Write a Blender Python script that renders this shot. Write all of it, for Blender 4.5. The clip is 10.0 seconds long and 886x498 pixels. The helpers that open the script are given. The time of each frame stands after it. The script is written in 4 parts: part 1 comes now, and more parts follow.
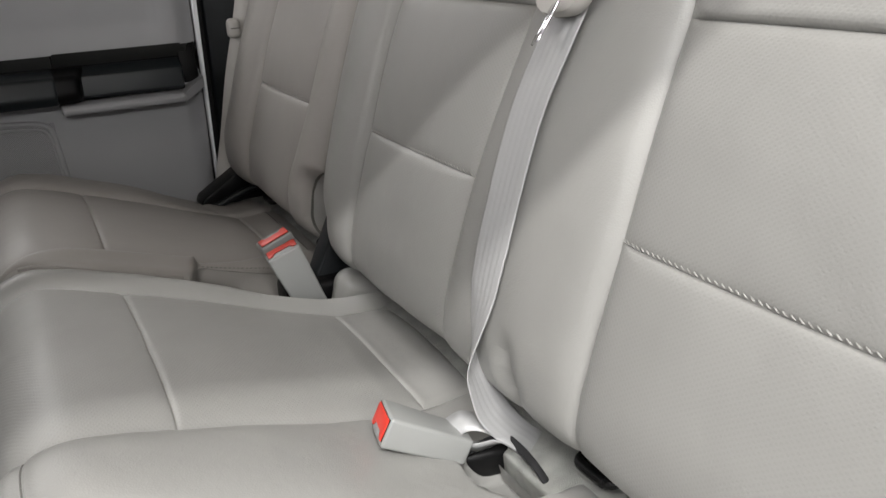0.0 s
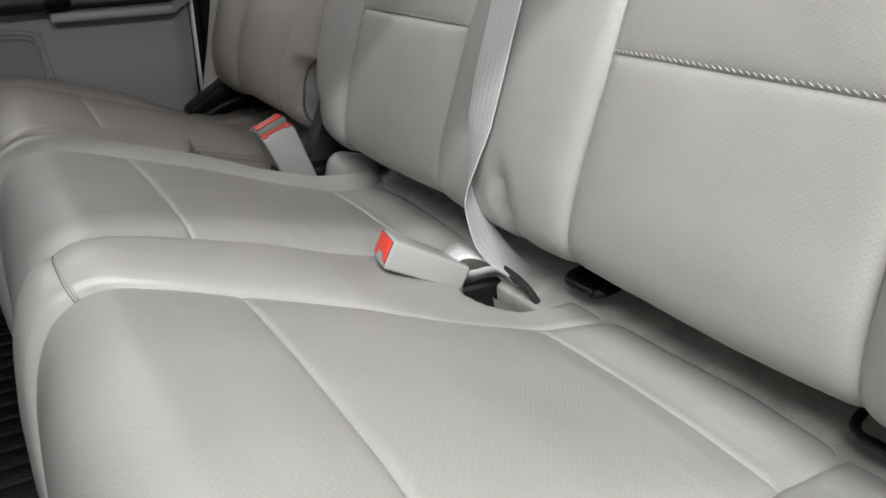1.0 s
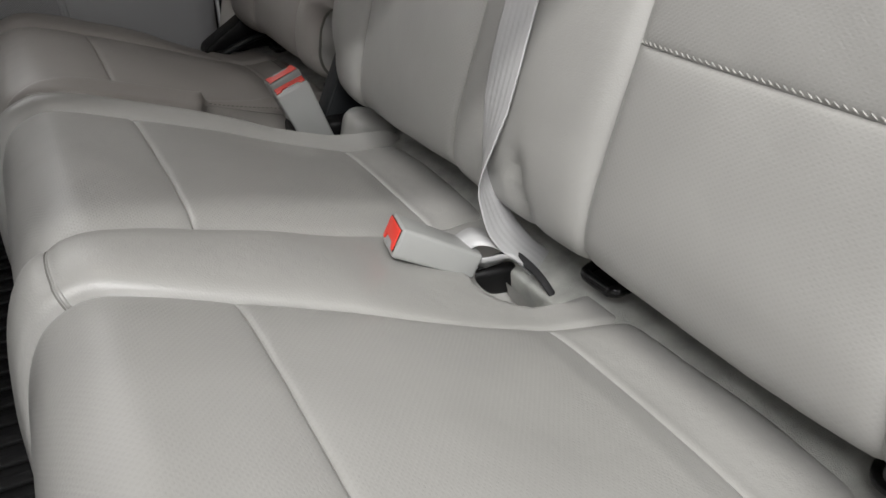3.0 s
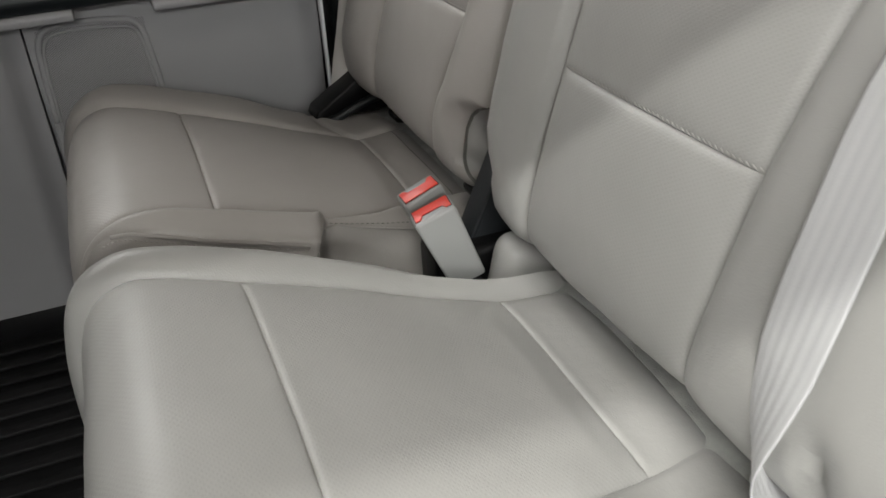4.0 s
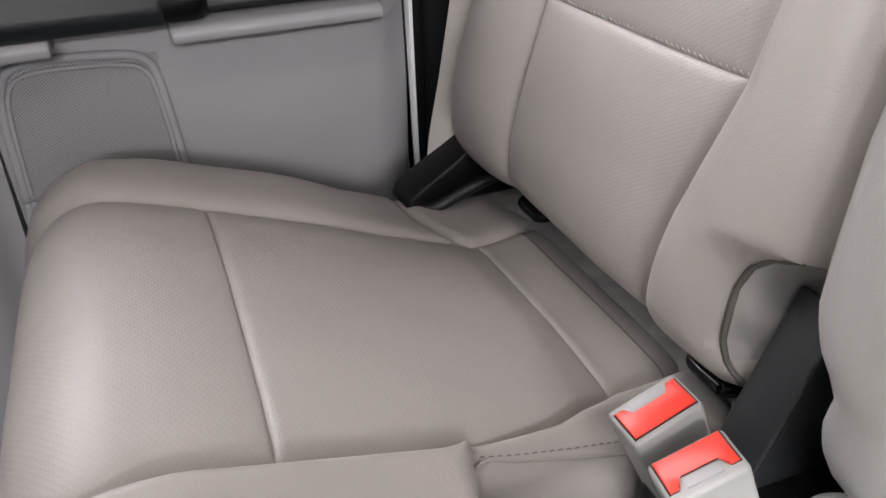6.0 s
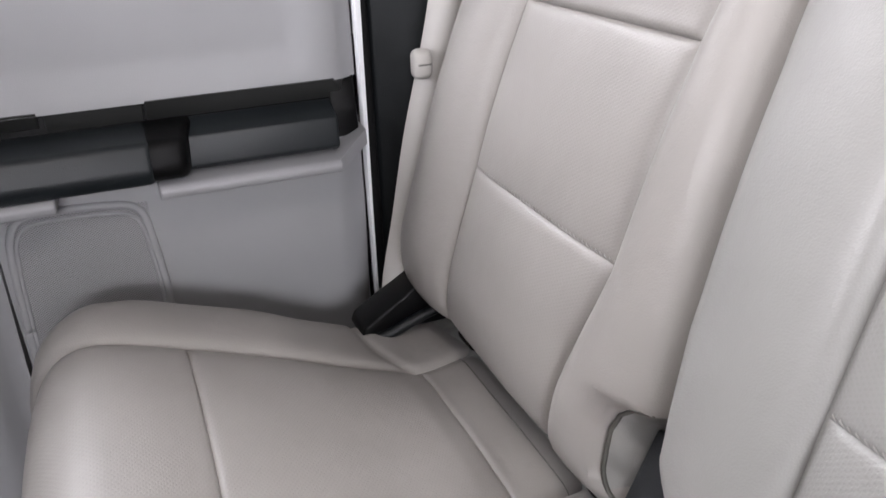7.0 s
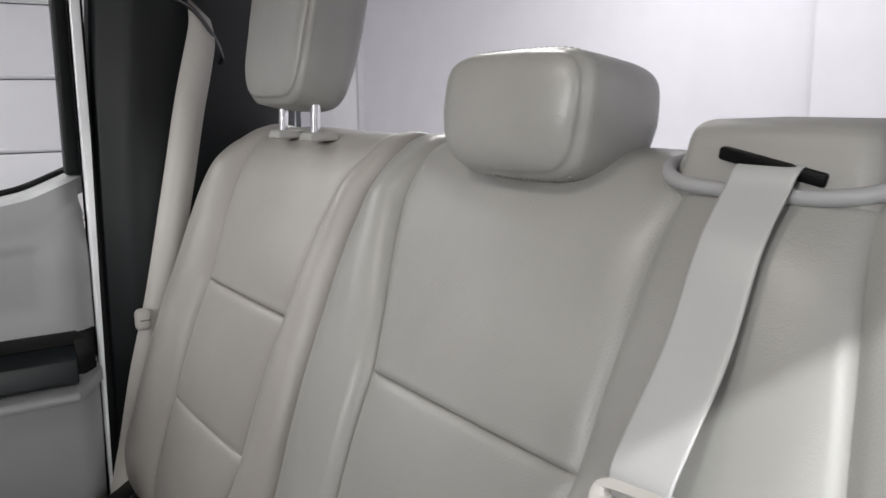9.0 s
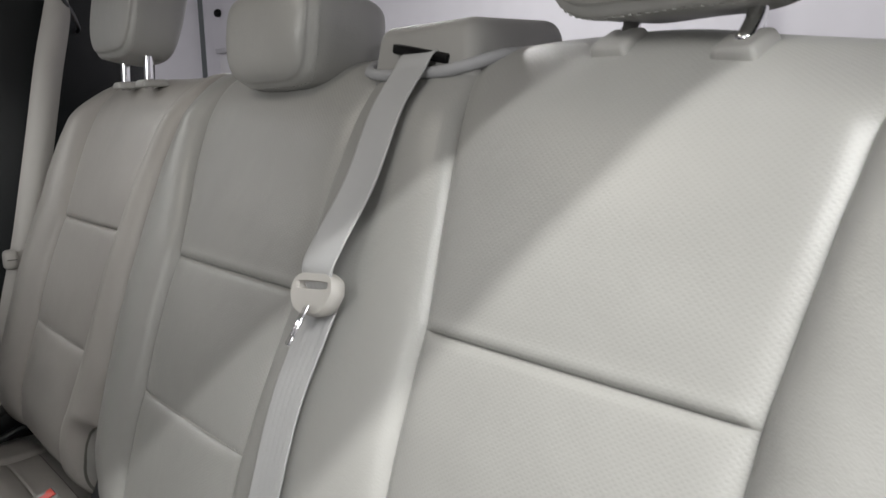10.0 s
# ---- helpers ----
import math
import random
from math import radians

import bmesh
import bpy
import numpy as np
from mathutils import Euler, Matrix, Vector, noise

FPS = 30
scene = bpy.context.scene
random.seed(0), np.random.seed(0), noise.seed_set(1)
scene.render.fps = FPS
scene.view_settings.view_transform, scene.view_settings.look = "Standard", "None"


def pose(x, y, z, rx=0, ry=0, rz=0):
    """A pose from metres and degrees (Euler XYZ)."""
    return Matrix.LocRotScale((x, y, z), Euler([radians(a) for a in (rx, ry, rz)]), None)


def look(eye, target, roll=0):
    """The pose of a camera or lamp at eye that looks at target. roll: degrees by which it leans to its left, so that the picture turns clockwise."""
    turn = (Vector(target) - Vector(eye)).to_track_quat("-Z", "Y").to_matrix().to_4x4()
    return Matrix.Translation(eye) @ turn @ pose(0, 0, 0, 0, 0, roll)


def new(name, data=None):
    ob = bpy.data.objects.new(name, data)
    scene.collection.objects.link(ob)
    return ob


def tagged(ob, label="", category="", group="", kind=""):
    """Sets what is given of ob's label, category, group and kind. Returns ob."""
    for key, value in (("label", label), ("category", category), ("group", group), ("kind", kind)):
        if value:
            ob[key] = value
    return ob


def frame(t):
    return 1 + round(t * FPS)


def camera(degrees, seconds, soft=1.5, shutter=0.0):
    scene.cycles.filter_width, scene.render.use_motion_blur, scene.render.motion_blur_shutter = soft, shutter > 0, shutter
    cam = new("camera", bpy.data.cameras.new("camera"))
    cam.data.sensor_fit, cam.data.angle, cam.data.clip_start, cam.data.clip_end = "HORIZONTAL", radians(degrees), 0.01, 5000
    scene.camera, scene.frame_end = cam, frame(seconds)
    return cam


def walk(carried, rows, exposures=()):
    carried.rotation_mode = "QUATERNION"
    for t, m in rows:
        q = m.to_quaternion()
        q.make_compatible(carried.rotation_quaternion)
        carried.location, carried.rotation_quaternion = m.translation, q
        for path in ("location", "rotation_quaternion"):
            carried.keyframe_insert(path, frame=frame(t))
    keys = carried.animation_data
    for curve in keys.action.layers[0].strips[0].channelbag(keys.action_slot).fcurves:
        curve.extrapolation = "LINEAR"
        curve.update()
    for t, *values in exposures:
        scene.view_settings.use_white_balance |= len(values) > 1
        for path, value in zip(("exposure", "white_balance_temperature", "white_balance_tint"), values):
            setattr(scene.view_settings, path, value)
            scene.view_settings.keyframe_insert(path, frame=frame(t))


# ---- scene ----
# Rear bench of a crew-cab pickup standing in a white garage.
# x: towards the tail, y: across the cab to the far door, z: up; the child-seat anchors lie at z = 0.
cam = camera(55.6, 10.0, shutter=0.12)
PATH = [
    (0, (-0.367, -0.067, 0.416), (0.467, 1.612, -0.283), -2.8),
    (0.5, (-0.406, -0.078, 0.345), (0.459, 1.591, -0.338), -2.4),
    (1, (-0.437, -0.133, 0.309), (0.451, 1.497, -0.434), -2.2),
    (1.5, (-0.441, -0.224, 0.304), (0.451, 1.371, -0.509), -2.0),
    (2, (-0.437, -0.254, 0.313), (0.439, 1.328, -0.54), -2.0),
    (2.2, (-0.421, -0.238, 0.316), (0.435, 1.347, -0.551), -2.2),
    (3.3, (-0.38, -0.019, 0.384), (0.355, 1.574, -0.578), -2.2),
    (3.5, (-0.364, 0.034, 0.404), (0.331, 1.633, -0.576), -2.8),
    (4, (-0.35, 0.223, 0.436), (0.241, 1.852, -0.562), -3.9),
    (4.5, (-0.347, 0.427, 0.424), (0.183, 2.089, -0.555), -2.9),
    (5, (-0.335, 0.601, 0.387), (0.185, 2.265, -0.593), -2.9),
    (5.2, (-0.338, 0.647, 0.358), (0.192, 2.313, -0.614), -2.8),
    (6.3, (-0.315, 0.673, 0.364), (0.258, 2.327, -0.604), -3.0),
    (6.5, (-0.311, 0.653, 0.399), (0.261, 2.308, -0.567), -3.1),
    (7, (-0.315, 0.575, 0.474), (0.323, 2.285, -0.342), -2.5),
    (7.5, (-0.288, 0.484, 0.535), (0.432, 2.25, -0.068), -1.5),
    (8, (-0.277, 0.407, 0.571), (0.58, 2.145, 0.076), -0.9),
    (8.5, (-0.293, 0.307, 0.583), (0.696, 1.993, 0.157), -0.4),
    (9, (-0.32, 0.18, 0.611), (0.789, 1.806, 0.254), -0.5),
    (9.5, (-0.304, 0.044, 0.603), (0.891, 1.608, 0.252), -1.1),
    (10, (-0.318, -0.098, 0.522), (0.926, 1.43, 0.181), -1.6),
]
EXPOSURE = [(0, 0.03, 6500, 10), (0.6, 0.1, 6450, 10), (2, -0.28, 6400, 11), (3.5, 0.0, 6500, 9), (4.5, 0.9, 6600, 7), (5.2, 1.22, 6700, 12), (6.5, 1.38, 6250, 16), (7.1, 1.42, 6200, 15), (8, 0.72, 6250, 13),
            (8.6, 0.6, 6420, 10), (9, 0.56, 6400, 9), (9.5, 0.38, 6420, 9), (10, 0.04, 6450, 8)]
walk(cam, [(t, look(e, a, r)) for t, e, a, r in PATH], EXPOSURE)

FLOOR_Z = -0.34          # cab floor
GROUND_Z = -0.98         # garage floor
CEIL_Z = 2.35            # garage ceiling

# ---------------------------------------------------------------- light
world = bpy.data.worlds.new("garage_world")
world.use_nodes = True
scene.world = world
world.node_tree.nodes["Background"].inputs[0].default_value = (0.9, 0.93, 1.0, 1)
world.node_tree.nodes["Background"].inputs[1].default_value = 0.05


def area_lamp(name, at, to, sx, sy, watts, colour):
    data = bpy.data.lights.new(name, "AREA")
    data.shape, data.size, data.size_y, data.energy, data.color = "RECTANGLE", sx, sy, watts, colour
    ob = new(name, data)
    ob.matrix_world = look(at, to)
    return ob


COOL = (1.0, 0.985, 0.97)
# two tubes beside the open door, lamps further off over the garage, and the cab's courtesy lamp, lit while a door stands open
area_lamp("ceiling_lamp_a", (-1.2, -1.24, 2.25), (-1.2, -1.16, -1), 2.0, 0.05, 106, COOL)
area_lamp("ceiling_lamp_b", (-1.2, -1.68, 2.25), (-1.2, -1.6, -1), 2.0, 0.05, 106, COOL)
area_lamp("ceiling_lamp_c", (-6.2, -1.0, 2.25), (-3.6, 0.0, 0), 0.8, 2.4, 300, COOL)
area_lamp("ceiling_lamp_d", (1.9, 3.2, 2.25), (1.9, 3.2, -1), 1.2, 0.3, 34, COOL)
area_lamp("ceiling_lamp_e", (-1.4, 3.6, 2.25), (-1.4, 3.6, -1), 2.4, 1.4, 48, COOL)
area_lamp("ceiling_lamp_f", (-1.8, -2.2, 2.25), (-1.8, -1.4, -1), 2.4, 0.3, 10, COOL)
area_lamp("ceiling_lamp_g", (-1.2, -5.2, 2.25), (-1.2, -4.0, 0), 2.4, 0.6, 150, COOL)
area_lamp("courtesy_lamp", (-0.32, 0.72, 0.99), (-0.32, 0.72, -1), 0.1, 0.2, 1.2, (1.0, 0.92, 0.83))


# ---------------------------------------------------------------- materials


def material(name, colour, rough=0.5, metal=0.0, grain=0.0, grain_scale=400.0, vary=0.06, vary_scale=6.0, emboss=None, spec=0.5, pucker=0.0):
    """A surface with soft stains (vary), fine relief (grain) and, on embossed cloth or hide, a pattern laid out in metres."""
    m = bpy.data.materials.new(name)
    m.use_nodes = True
    nt = m.node_tree
    bsdf = nt.nodes["Principled BSDF"]
    bsdf.inputs["Roughness"].default_value = rough
    bsdf.inputs["Metallic"].default_value = metal
    bsdf.inputs["Specular IOR Level"].default_value = spec
    geo = nt.nodes.new("ShaderNodeNewGeometry")
    big = nt.nodes.new("ShaderNodeTexNoise")
    big.inputs["Scale"].default_value = vary_scale
    big.inputs["Detail"].default_value = 5
    nt.links.new(geo.outputs["Position"], big.inputs["Vector"])
    ramp = nt.nodes.new("ShaderNodeValToRGB")
    ramp.color_ramp.elements[0].position, ramp.color_ramp.elements[1].position = 0.3, 0.7
    lo = tuple(c * (1 - vary) for c in colour)
    hi = tuple(min(1, c * (1 + vary)) for c in colour)
    ramp.color_ramp.elements[0].color = (*lo, 1)
    ramp.color_ramp.elements[1].color = (*hi, 1)
    nt.links.new(big.outputs["Fac"], ramp.inputs["Fac"])
    nt.links.new(ramp.outputs["Color"], bsdf.inputs["Base Color"])
    mr = nt.nodes.new("ShaderNodeMapRange")
    mr.inputs["To Min"].default_value, mr.inputs["To Max"].default_value = max(0.02, rough - 0.07), min(1, rough + 0.07)
    nt.links.new(big.outputs["Fac"], mr.inputs["Value"])
    nt.links.new(mr.outputs["Result"], bsdf.inputs["Roughness"])
    normal = None
    if grain:
        fine = nt.nodes.new("ShaderNodeTexVoronoi")
        fine.inputs["Scale"].default_value = grain_scale
        nt.links.new(geo.outputs["Position"], fine.inputs["Vector"])
        b = nt.nodes.new("ShaderNodeBump")
        b.inputs["Strength"].default_value = grain
        b.inputs["Distance"].default_value = 0.001
        nt.links.new(fine.outputs["Distance"], b.inputs["Height"])
        normal = b
    if pucker:
        soft_ = nt.nodes.new("ShaderNodeTexNoise")
        soft_.inputs["Scale"].default_value = 26
        soft_.inputs["Detail"].default_value = 3
        nt.links.new(geo.outputs["Position"], soft_.inputs["Vector"])
        b0 = nt.nodes.new("ShaderNodeBump")
        b0.inputs["Strength"].default_value = pucker
        b0.inputs["Distance"].default_value = 0.006
        nt.links.new(soft_.outputs["Fac"], b0.inputs["Height"])
        if normal:
            nt.links.new(normal.outputs["Normal"], b0.inputs["Normal"])
        normal = b0
    if emboss:
        pitch, depth, shade = emboss
        uv = nt.nodes.new("ShaderNodeUVMap")
        uv.uv_map = "metres"
        sep = nt.nodes.new("ShaderNodeSeparateXYZ")
        nt.links.new(uv.outputs["UV"], sep.inputs["Vector"])

        def wave(sock, k):
            mul = nt.nodes.new("ShaderNodeMath")
            mul.operation, mul.inputs[1].default_value = "MULTIPLY", k
            nt.links.new(sock, mul.inputs[0])
            sn = nt.nodes.new("ShaderNodeMath")
            sn.operation = "SINE"
            nt.links.new(mul.outputs[0], sn.inputs[0])
            return sn.outputs[0]

        prod = nt.nodes.new("ShaderNodeMath")
        prod.operation = "MULTIPLY"
        nt.links.new(wave(sep.outputs["X"], math.pi / pitch), prod.inputs[0])
        nt.links.new(wave(sep.outputs["Y"], math.pi / (pitch * 0.72)), prod.inputs[1])
        cell = nt.nodes.new("ShaderNodeMapRange")
        cell.interpolation_type = "SMOOTHSTEP"
        cell.inputs["From Min"].default_value, cell.inputs["From Max"].default_value = 0.05, 0.55
        nt.links.new(prod.outputs[0], cell.inputs["Value"])
        b2 = nt.nodes.new("ShaderNodeBump")
        b2.inputs["Strength"].default_value = depth
        b2.inputs["Distance"].default_value = 0.0012
        nt.links.new(cell.outputs["Result"], b2.inputs["Height"])
        if normal:
            nt.links.new(normal.outputs["Normal"], b2.inputs["Normal"])
        normal = b2
        mix = nt.nodes.new("ShaderNodeMix")
        mix.data_type, mix.blend_type = "RGBA", "MULTIPLY"
        nt.links.new(ramp.outputs["Color"], mix.inputs["A"])
        mix.inputs["B"].default_value = (shade, shade, shade, 1)
        nt.links.new(cell.outputs["Result"], mix.inputs["Factor"])
        nt.links.new(mix.outputs["Result"], bsdf.inputs["Base Color"])
    if normal:
        nt.links.new(normal.outputs["Normal"], bsdf.inputs["Normal"])
    return m


HIDE = (0.3, 0.297, 0.282)
M_HIDE = material("grey_vinyl", HIDE, 0.37, grain=0.15, grain_scale=700, vary=0.06, pucker=0.22)
M_EMBOSS = material("embossed_vinyl", HIDE, 0.37, grain=0.1, grain_scale=700, vary=0.06, pucker=0.16, emboss=(0.0028, 0.16, 0.967))
# grey vinyl in a slightly warmer colour, for the narrow section
WARM_HIDE = (0.31, 0.294, 0.274)
M_WARM_HIDE = material("warmer_grey_vinyl", WARM_HIDE, 0.42, grain=0.15, grain_scale=700, vary=0.06, pucker=0.22)
M_WARM_EMBOSS = material("embossed_warmer_grey_vinyl", WARM_HIDE, 0.42, grain=0.1, grain_scale=700, vary=0.06, pucker=0.16, emboss=(0.0028, 0.14, 0.97))
M_THREAD = material("grey_thread", (0.35, 0.34, 0.32), 0.6, grain=0.2, grain_scale=1500)
# darker copy of the grey thread: shade of seams put into its colour
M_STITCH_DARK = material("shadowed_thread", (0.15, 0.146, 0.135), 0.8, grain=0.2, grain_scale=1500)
M_TRIM = material("grey_plastic", (0.3, 0.295, 0.28), 0.5, grain=0.15, grain_scale=900, vary=0.04)
M_DOORTRIM = material("cool_grey_plastic", (0.325, 0.327, 0.332), 0.5, grain=0.15, grain_scale=900, vary=0.04)
M_GRILLE = material("perforated_plastic", (0.31, 0.311, 0.315), 0.5, vary=0.03, emboss=(0.002, 0.5, 0.45))
M_LEDGE = material("light_grey_plastic", (0.33, 0.332, 0.34), 0.5, grain=0.1, grain_scale=900, vary=0.04)
M_BLACK = material("black_plastic", (0.003, 0.003, 0.0032), 0.4, grain=0.25, grain_scale=900, vary=0.2, spec=0.14)
M_GLOSS_BLACK = material("glossy_black_plastic", (0.003, 0.003, 0.0032), 0.2, vary=0.2, spec=0.3)
M_CHARCOAL = material("charcoal_plastic", (0.0075, 0.009, 0.0098), 0.4, grain=0.3, grain_scale=900, vary=0.15, spec=0.28)
M_BRACKET = material("satin_dark_steel", (0.012, 0.014, 0.016), 0.45, grain=0.2, grain_scale=900, vary=0.15, spec=0.4)
# olive vinyl with the shade of the cut corner put into its colour
M_LINING = material("shaded_olive_vinyl", (0.1, 0.099, 0.087), 0.5, grain=0.3, grain_scale=1100, vary=0.12, vary_scale=30, pucker=0.5)
M_BOX = material("slate_black_plastic", (0.0095, 0.011, 0.0132), 0.36, grain=0.6, grain_scale=1700, vary=0.25, vary_scale=90, spec=0.65)
M_RECESS = material("dark_olive_plastic", (0.02, 0.021, 0.02), 0.5, grain=0.2, grain_scale=900, vary=0.1)
M_GRIP = material("slate_plastic", (0.013, 0.0165, 0.0185), 0.4, grain=0.2, grain_scale=900, vary=0.1, spec=0.4)
M_CARPET = material("grey_carpet", (0.36, 0.365, 0.34), 0.95, grain=0.9, grain_scale=1300, vary=0.2, vary_scale=40)
M_WEB = material("grey_webbing", (0.41, 0.411, 0.411), 0.3, grain=0.1, grain_scale=1200, vary=0.05)
M_WEB_LIGHT = material("beige_webbing", (0.43, 0.415, 0.39), 0.45, grain=0.1, grain_scale=1200, vary=0.05)
M_WEB_BLACK = material("black_webbing", (0.006, 0.006, 0.007), 0.75, grain=0.3, grain_scale=1200)
M_BUCKLE = material("grey_buckle_plastic", (0.3, 0.305, 0.295), 0.36, vary=0.03)
M_RED = material("red_button_plastic", (0.7, 0.04, 0.022), 0.35, vary=0.05)
M_CHROME = material("chrome", (0.75, 0.75, 0.76), 0.15, metal=1.0, vary=0.05)
M_STEEL = material("dark_steel", (0.12, 0.12, 0.125), 0.35, metal=1.0, vary=0.2)
M_RUBBER = material("black_rubber", (0.005, 0.005, 0.0053), 0.5, grain=0.3, grain_scale=800, vary=0.2, spec=0.25)
M_WHITE = material("white_wall_paint", (0.7, 0.685, 0.73), 0.6, grain=0.1, grain_scale=60, vary=0.02)
M_DOORWHITE = material("white_enamel", (0.82, 0.81, 0.83), 0.35, vary=0.02)
M_GREYMETAL = material("galvanised_steel", (0.42, 0.42, 0.44), 0.45, metal=0.6, vary=0.15)
M_CONCRETE = material("garage_concrete", (0.2, 0.195, 0.19), 0.75, grain=0.3, grain_scale=120, vary=0.15)
M_BODY = material("white_car_paint", (0.85, 0.86, 0.88), 0.2, vary=0.01)
M_HEADLINER = material("grey_headliner", (0.4, 0.395, 0.38), 0.95, grain=0.3, grain_scale=900)
M_WOOD = material("brown_wood", (0.3, 0.2, 0.13), 0.6, grain=0.2, grain_scale=90, vary=0.2)


def glass_material(name, tint):
    m = bpy.data.materials.new(name)
    m.use_nodes = True
    b = m.node_tree.nodes["Principled BSDF"]
    b.inputs["Base Color"].default_value = (*tint, 1)
    b.inputs["Roughness"].default_value = 0.0
    b.inputs["IOR"].default_value = 1.05
    b.inputs["Transmission Weight"].default_value = 1.0
    return m


M_GLASS = glass_material("window_glass", (0.97, 0.98, 0.98))

# ---------------------------------------------------------------- mesh helpers


def mesh_object(name, verts, faces, mat, parent=None, label="", smooth=True, uv=None):
    me = bpy.data.meshes.new(name)
    me.from_pydata([tuple(v) for v in verts], [], faces)
    if smooth:
        me.polygons.foreach_set("use_smooth", [True] * len(me.polygons))
    if uv is not None:
        lay = me.uv_layers.new(name="metres")
        idx = np.empty(len(me.loops), dtype=np.int64)
        me.loops.foreach_get("vertex_index", idx)
        lay.data.foreach_set("uv", np.asarray(uv)[idx].astype(np.float32).ravel())
    me.materials.append(mat)
    me.update()
    ob = new(name, me)
    if parent is not None:
        ob.parent = parent
    if label:
        ob["label"] = label
    return ob


def part(name, bm, mat, parent=None, label="", smooth=True):
    """Links a bmesh as one mesh object under a thing or under a part."""
    me = bpy.data.meshes.new(name)
    bmesh.ops.recalc_face_normals(bm, faces=bm.faces)
    bm.to_mesh(me)
    bm.free()
    if smooth:
        me.polygons.foreach_set("use_smooth", [True] * len(me.polygons))
        me.set_sharp_from_angle(angle=radians(40))
    me.materials.append(mat)
    ob = new(name, me)
    if parent is not None:
        ob.parent = parent
    if label:
        ob["label"] = label
    return ob


def rbox(size, centre=(0, 0, 0), bevel=0.003, seg=3, turn=None, taper=None):
    """A box with rounded edges; taper scales the +z end in x and y."""
    bm = bmesh.new()
    bmesh.ops.create_cube(bm, size=1)
    for v in bm.verts:
        k = taper if taper and v.co.z > 0 else (1, 1)
        v.co = Vector((v.co.x * size[0] * k[0], v.co.y * size[1] * k[1], v.co.z * size[2]))
    if bevel:
        bmesh.ops.bevel(bm, geom=bm.edges[:], offset=bevel, segments=seg, profile=0.5, affect="EDGES", clamp_overlap=True)
    if turn is not None:
        bmesh.ops.transform(bm, matrix=turn, verts=bm.verts)
    bmesh.ops.translate(bm, vec=Vector(centre), verts=bm.verts)
    return bm


def join(*bms):
    out = bmesh.new()
    for b in bms:
        me = bpy.data.meshes.new("tmp")
        b.to_mesh(me)
        b.free()
        out.from_mesh(me)
        bpy.data.meshes.remove(me)
    return out


def catmull(pts, ts):
    """A smooth curve through the rows of pts, at ts from 0 to 1 along its chords."""
    p = np.asarray(pts, dtype=float)
    d = np.linalg.norm(np.diff(p, axis=0), axis=1)
    k = np.concatenate([[0], np.cumsum(np.maximum(d, 1e-6))])
    k /= k[-1]
    m = np.zeros_like(p)
    m[1:-1] = (p[2:] - p[:-2]) / (k[2:] - k[:-2])[:, None]
    m[0] = (p[1] - p[0]) / (k[1] - k[0])
    m[-1] = (p[-1] - p[-2]) / (k[-1] - k[-2])
    ts = np.clip(np.asarray(ts, dtype=float), 0, 1)
    i = np.clip(np.searchsorted(k, ts, side="right") - 1, 0, len(p) - 2)
    h = (k[i + 1] - k[i])[:, None]
    u = ((ts - k[i]) / (k[i + 1] - k[i]))[:, None]
    return ((2 * u**3 - 3 * u**2 + 1) * p[i] + (u**3 - 2 * u**2 + u) * h * m[i]
            + (-2 * u**3 + 3 * u**2) * p[i + 1] + (u**3 - u**2) * h * m[i + 1])


def tube(pts, radius, n=10, samples=40, closed=False):
    """A round bar along a smooth curve."""
    c = catmull(list(pts) + ([pts[0]] if closed else []), np.linspace(0, 1, samples))
    t = np.gradient(c, axis=0)
    t /= np.linalg.norm(t, axis=1)[:, None]
    up = np.array([0.13, 0.27, 0.95])
    verts, faces = [], []
    for p, q in zip(c, t):
        a = np.cross(q, up)
        a /= np.linalg.norm(a)
        b = np.cross(q, a)
        for j in range(n):
            w = 2 * math.pi * j / n
            verts.append(p + radius * (math.cos(w) * a + math.sin(w) * b))
    for i in range(len(c) - 1):
        for j in range(n):
            faces.append((i * n + j, i * n + (j + 1) % n, (i + 1) * n + (j + 1) % n, (i + 1) * n + j))
    faces.append(tuple(range(n))[::-1])
    faces.append(tuple(range((len(c) - 1) * n, len(c) * n)))
    return verts, faces


def ribbon(centres, wides, width, thick=0.0014, samples=80, ribs=0, plain=0.0):
    """A strap along centres; wides gives the way across it at each of them. ribs: woven ridges along it, past the plain part."""
    ts = np.linspace(0, 1, samples)
    c = catmull(centres, ts)
    kc = np.linspace(0, 1, len(wides))
    w = np.stack([np.interp(ts, kc, [v[i] for v in wides]) for i in range(3)], axis=1)
    w /= np.linalg.norm(w, axis=1)[:, None]
    t = np.gradient(c, axis=0)
    t /= np.linalg.norm(t, axis=1)[:, None]
    nrm = np.cross(t, w)
    nrm /= np.linalg.norm(nrm, axis=1)[:, None]
    m = max(2, ribs * 4 + 1)
    verts, uv, faces = [], [], []
    s = np.concatenate([[0], np.cumsum(np.linalg.norm(np.diff(c, axis=0), axis=1))])
    for i in range(samples):
        for side in (1, -1):
            for j in range(m):
                a = j / (m - 1) - 0.5
                lift = thick / 2 + (0.00016 * float(smooth(plain, plain + 0.08, i / samples)) * math.cos(2 * math.pi * ribs * (a + 0.5)) if ribs else 0)
                if j in (0, m - 1):
                    lift *= 0.4
                verts.append(c[i] + w[i] * (a * width * side) + nrm[i] * side * lift)
                uv.append((a * width, s[i]))
    k = 2 * m
    for i in range(samples - 1):
        for j in range(k):
            faces.append((i * k + j, (i + 1) * k + j, (i + 1) * k + (j + 1) % k, i * k + (j + 1) % k))
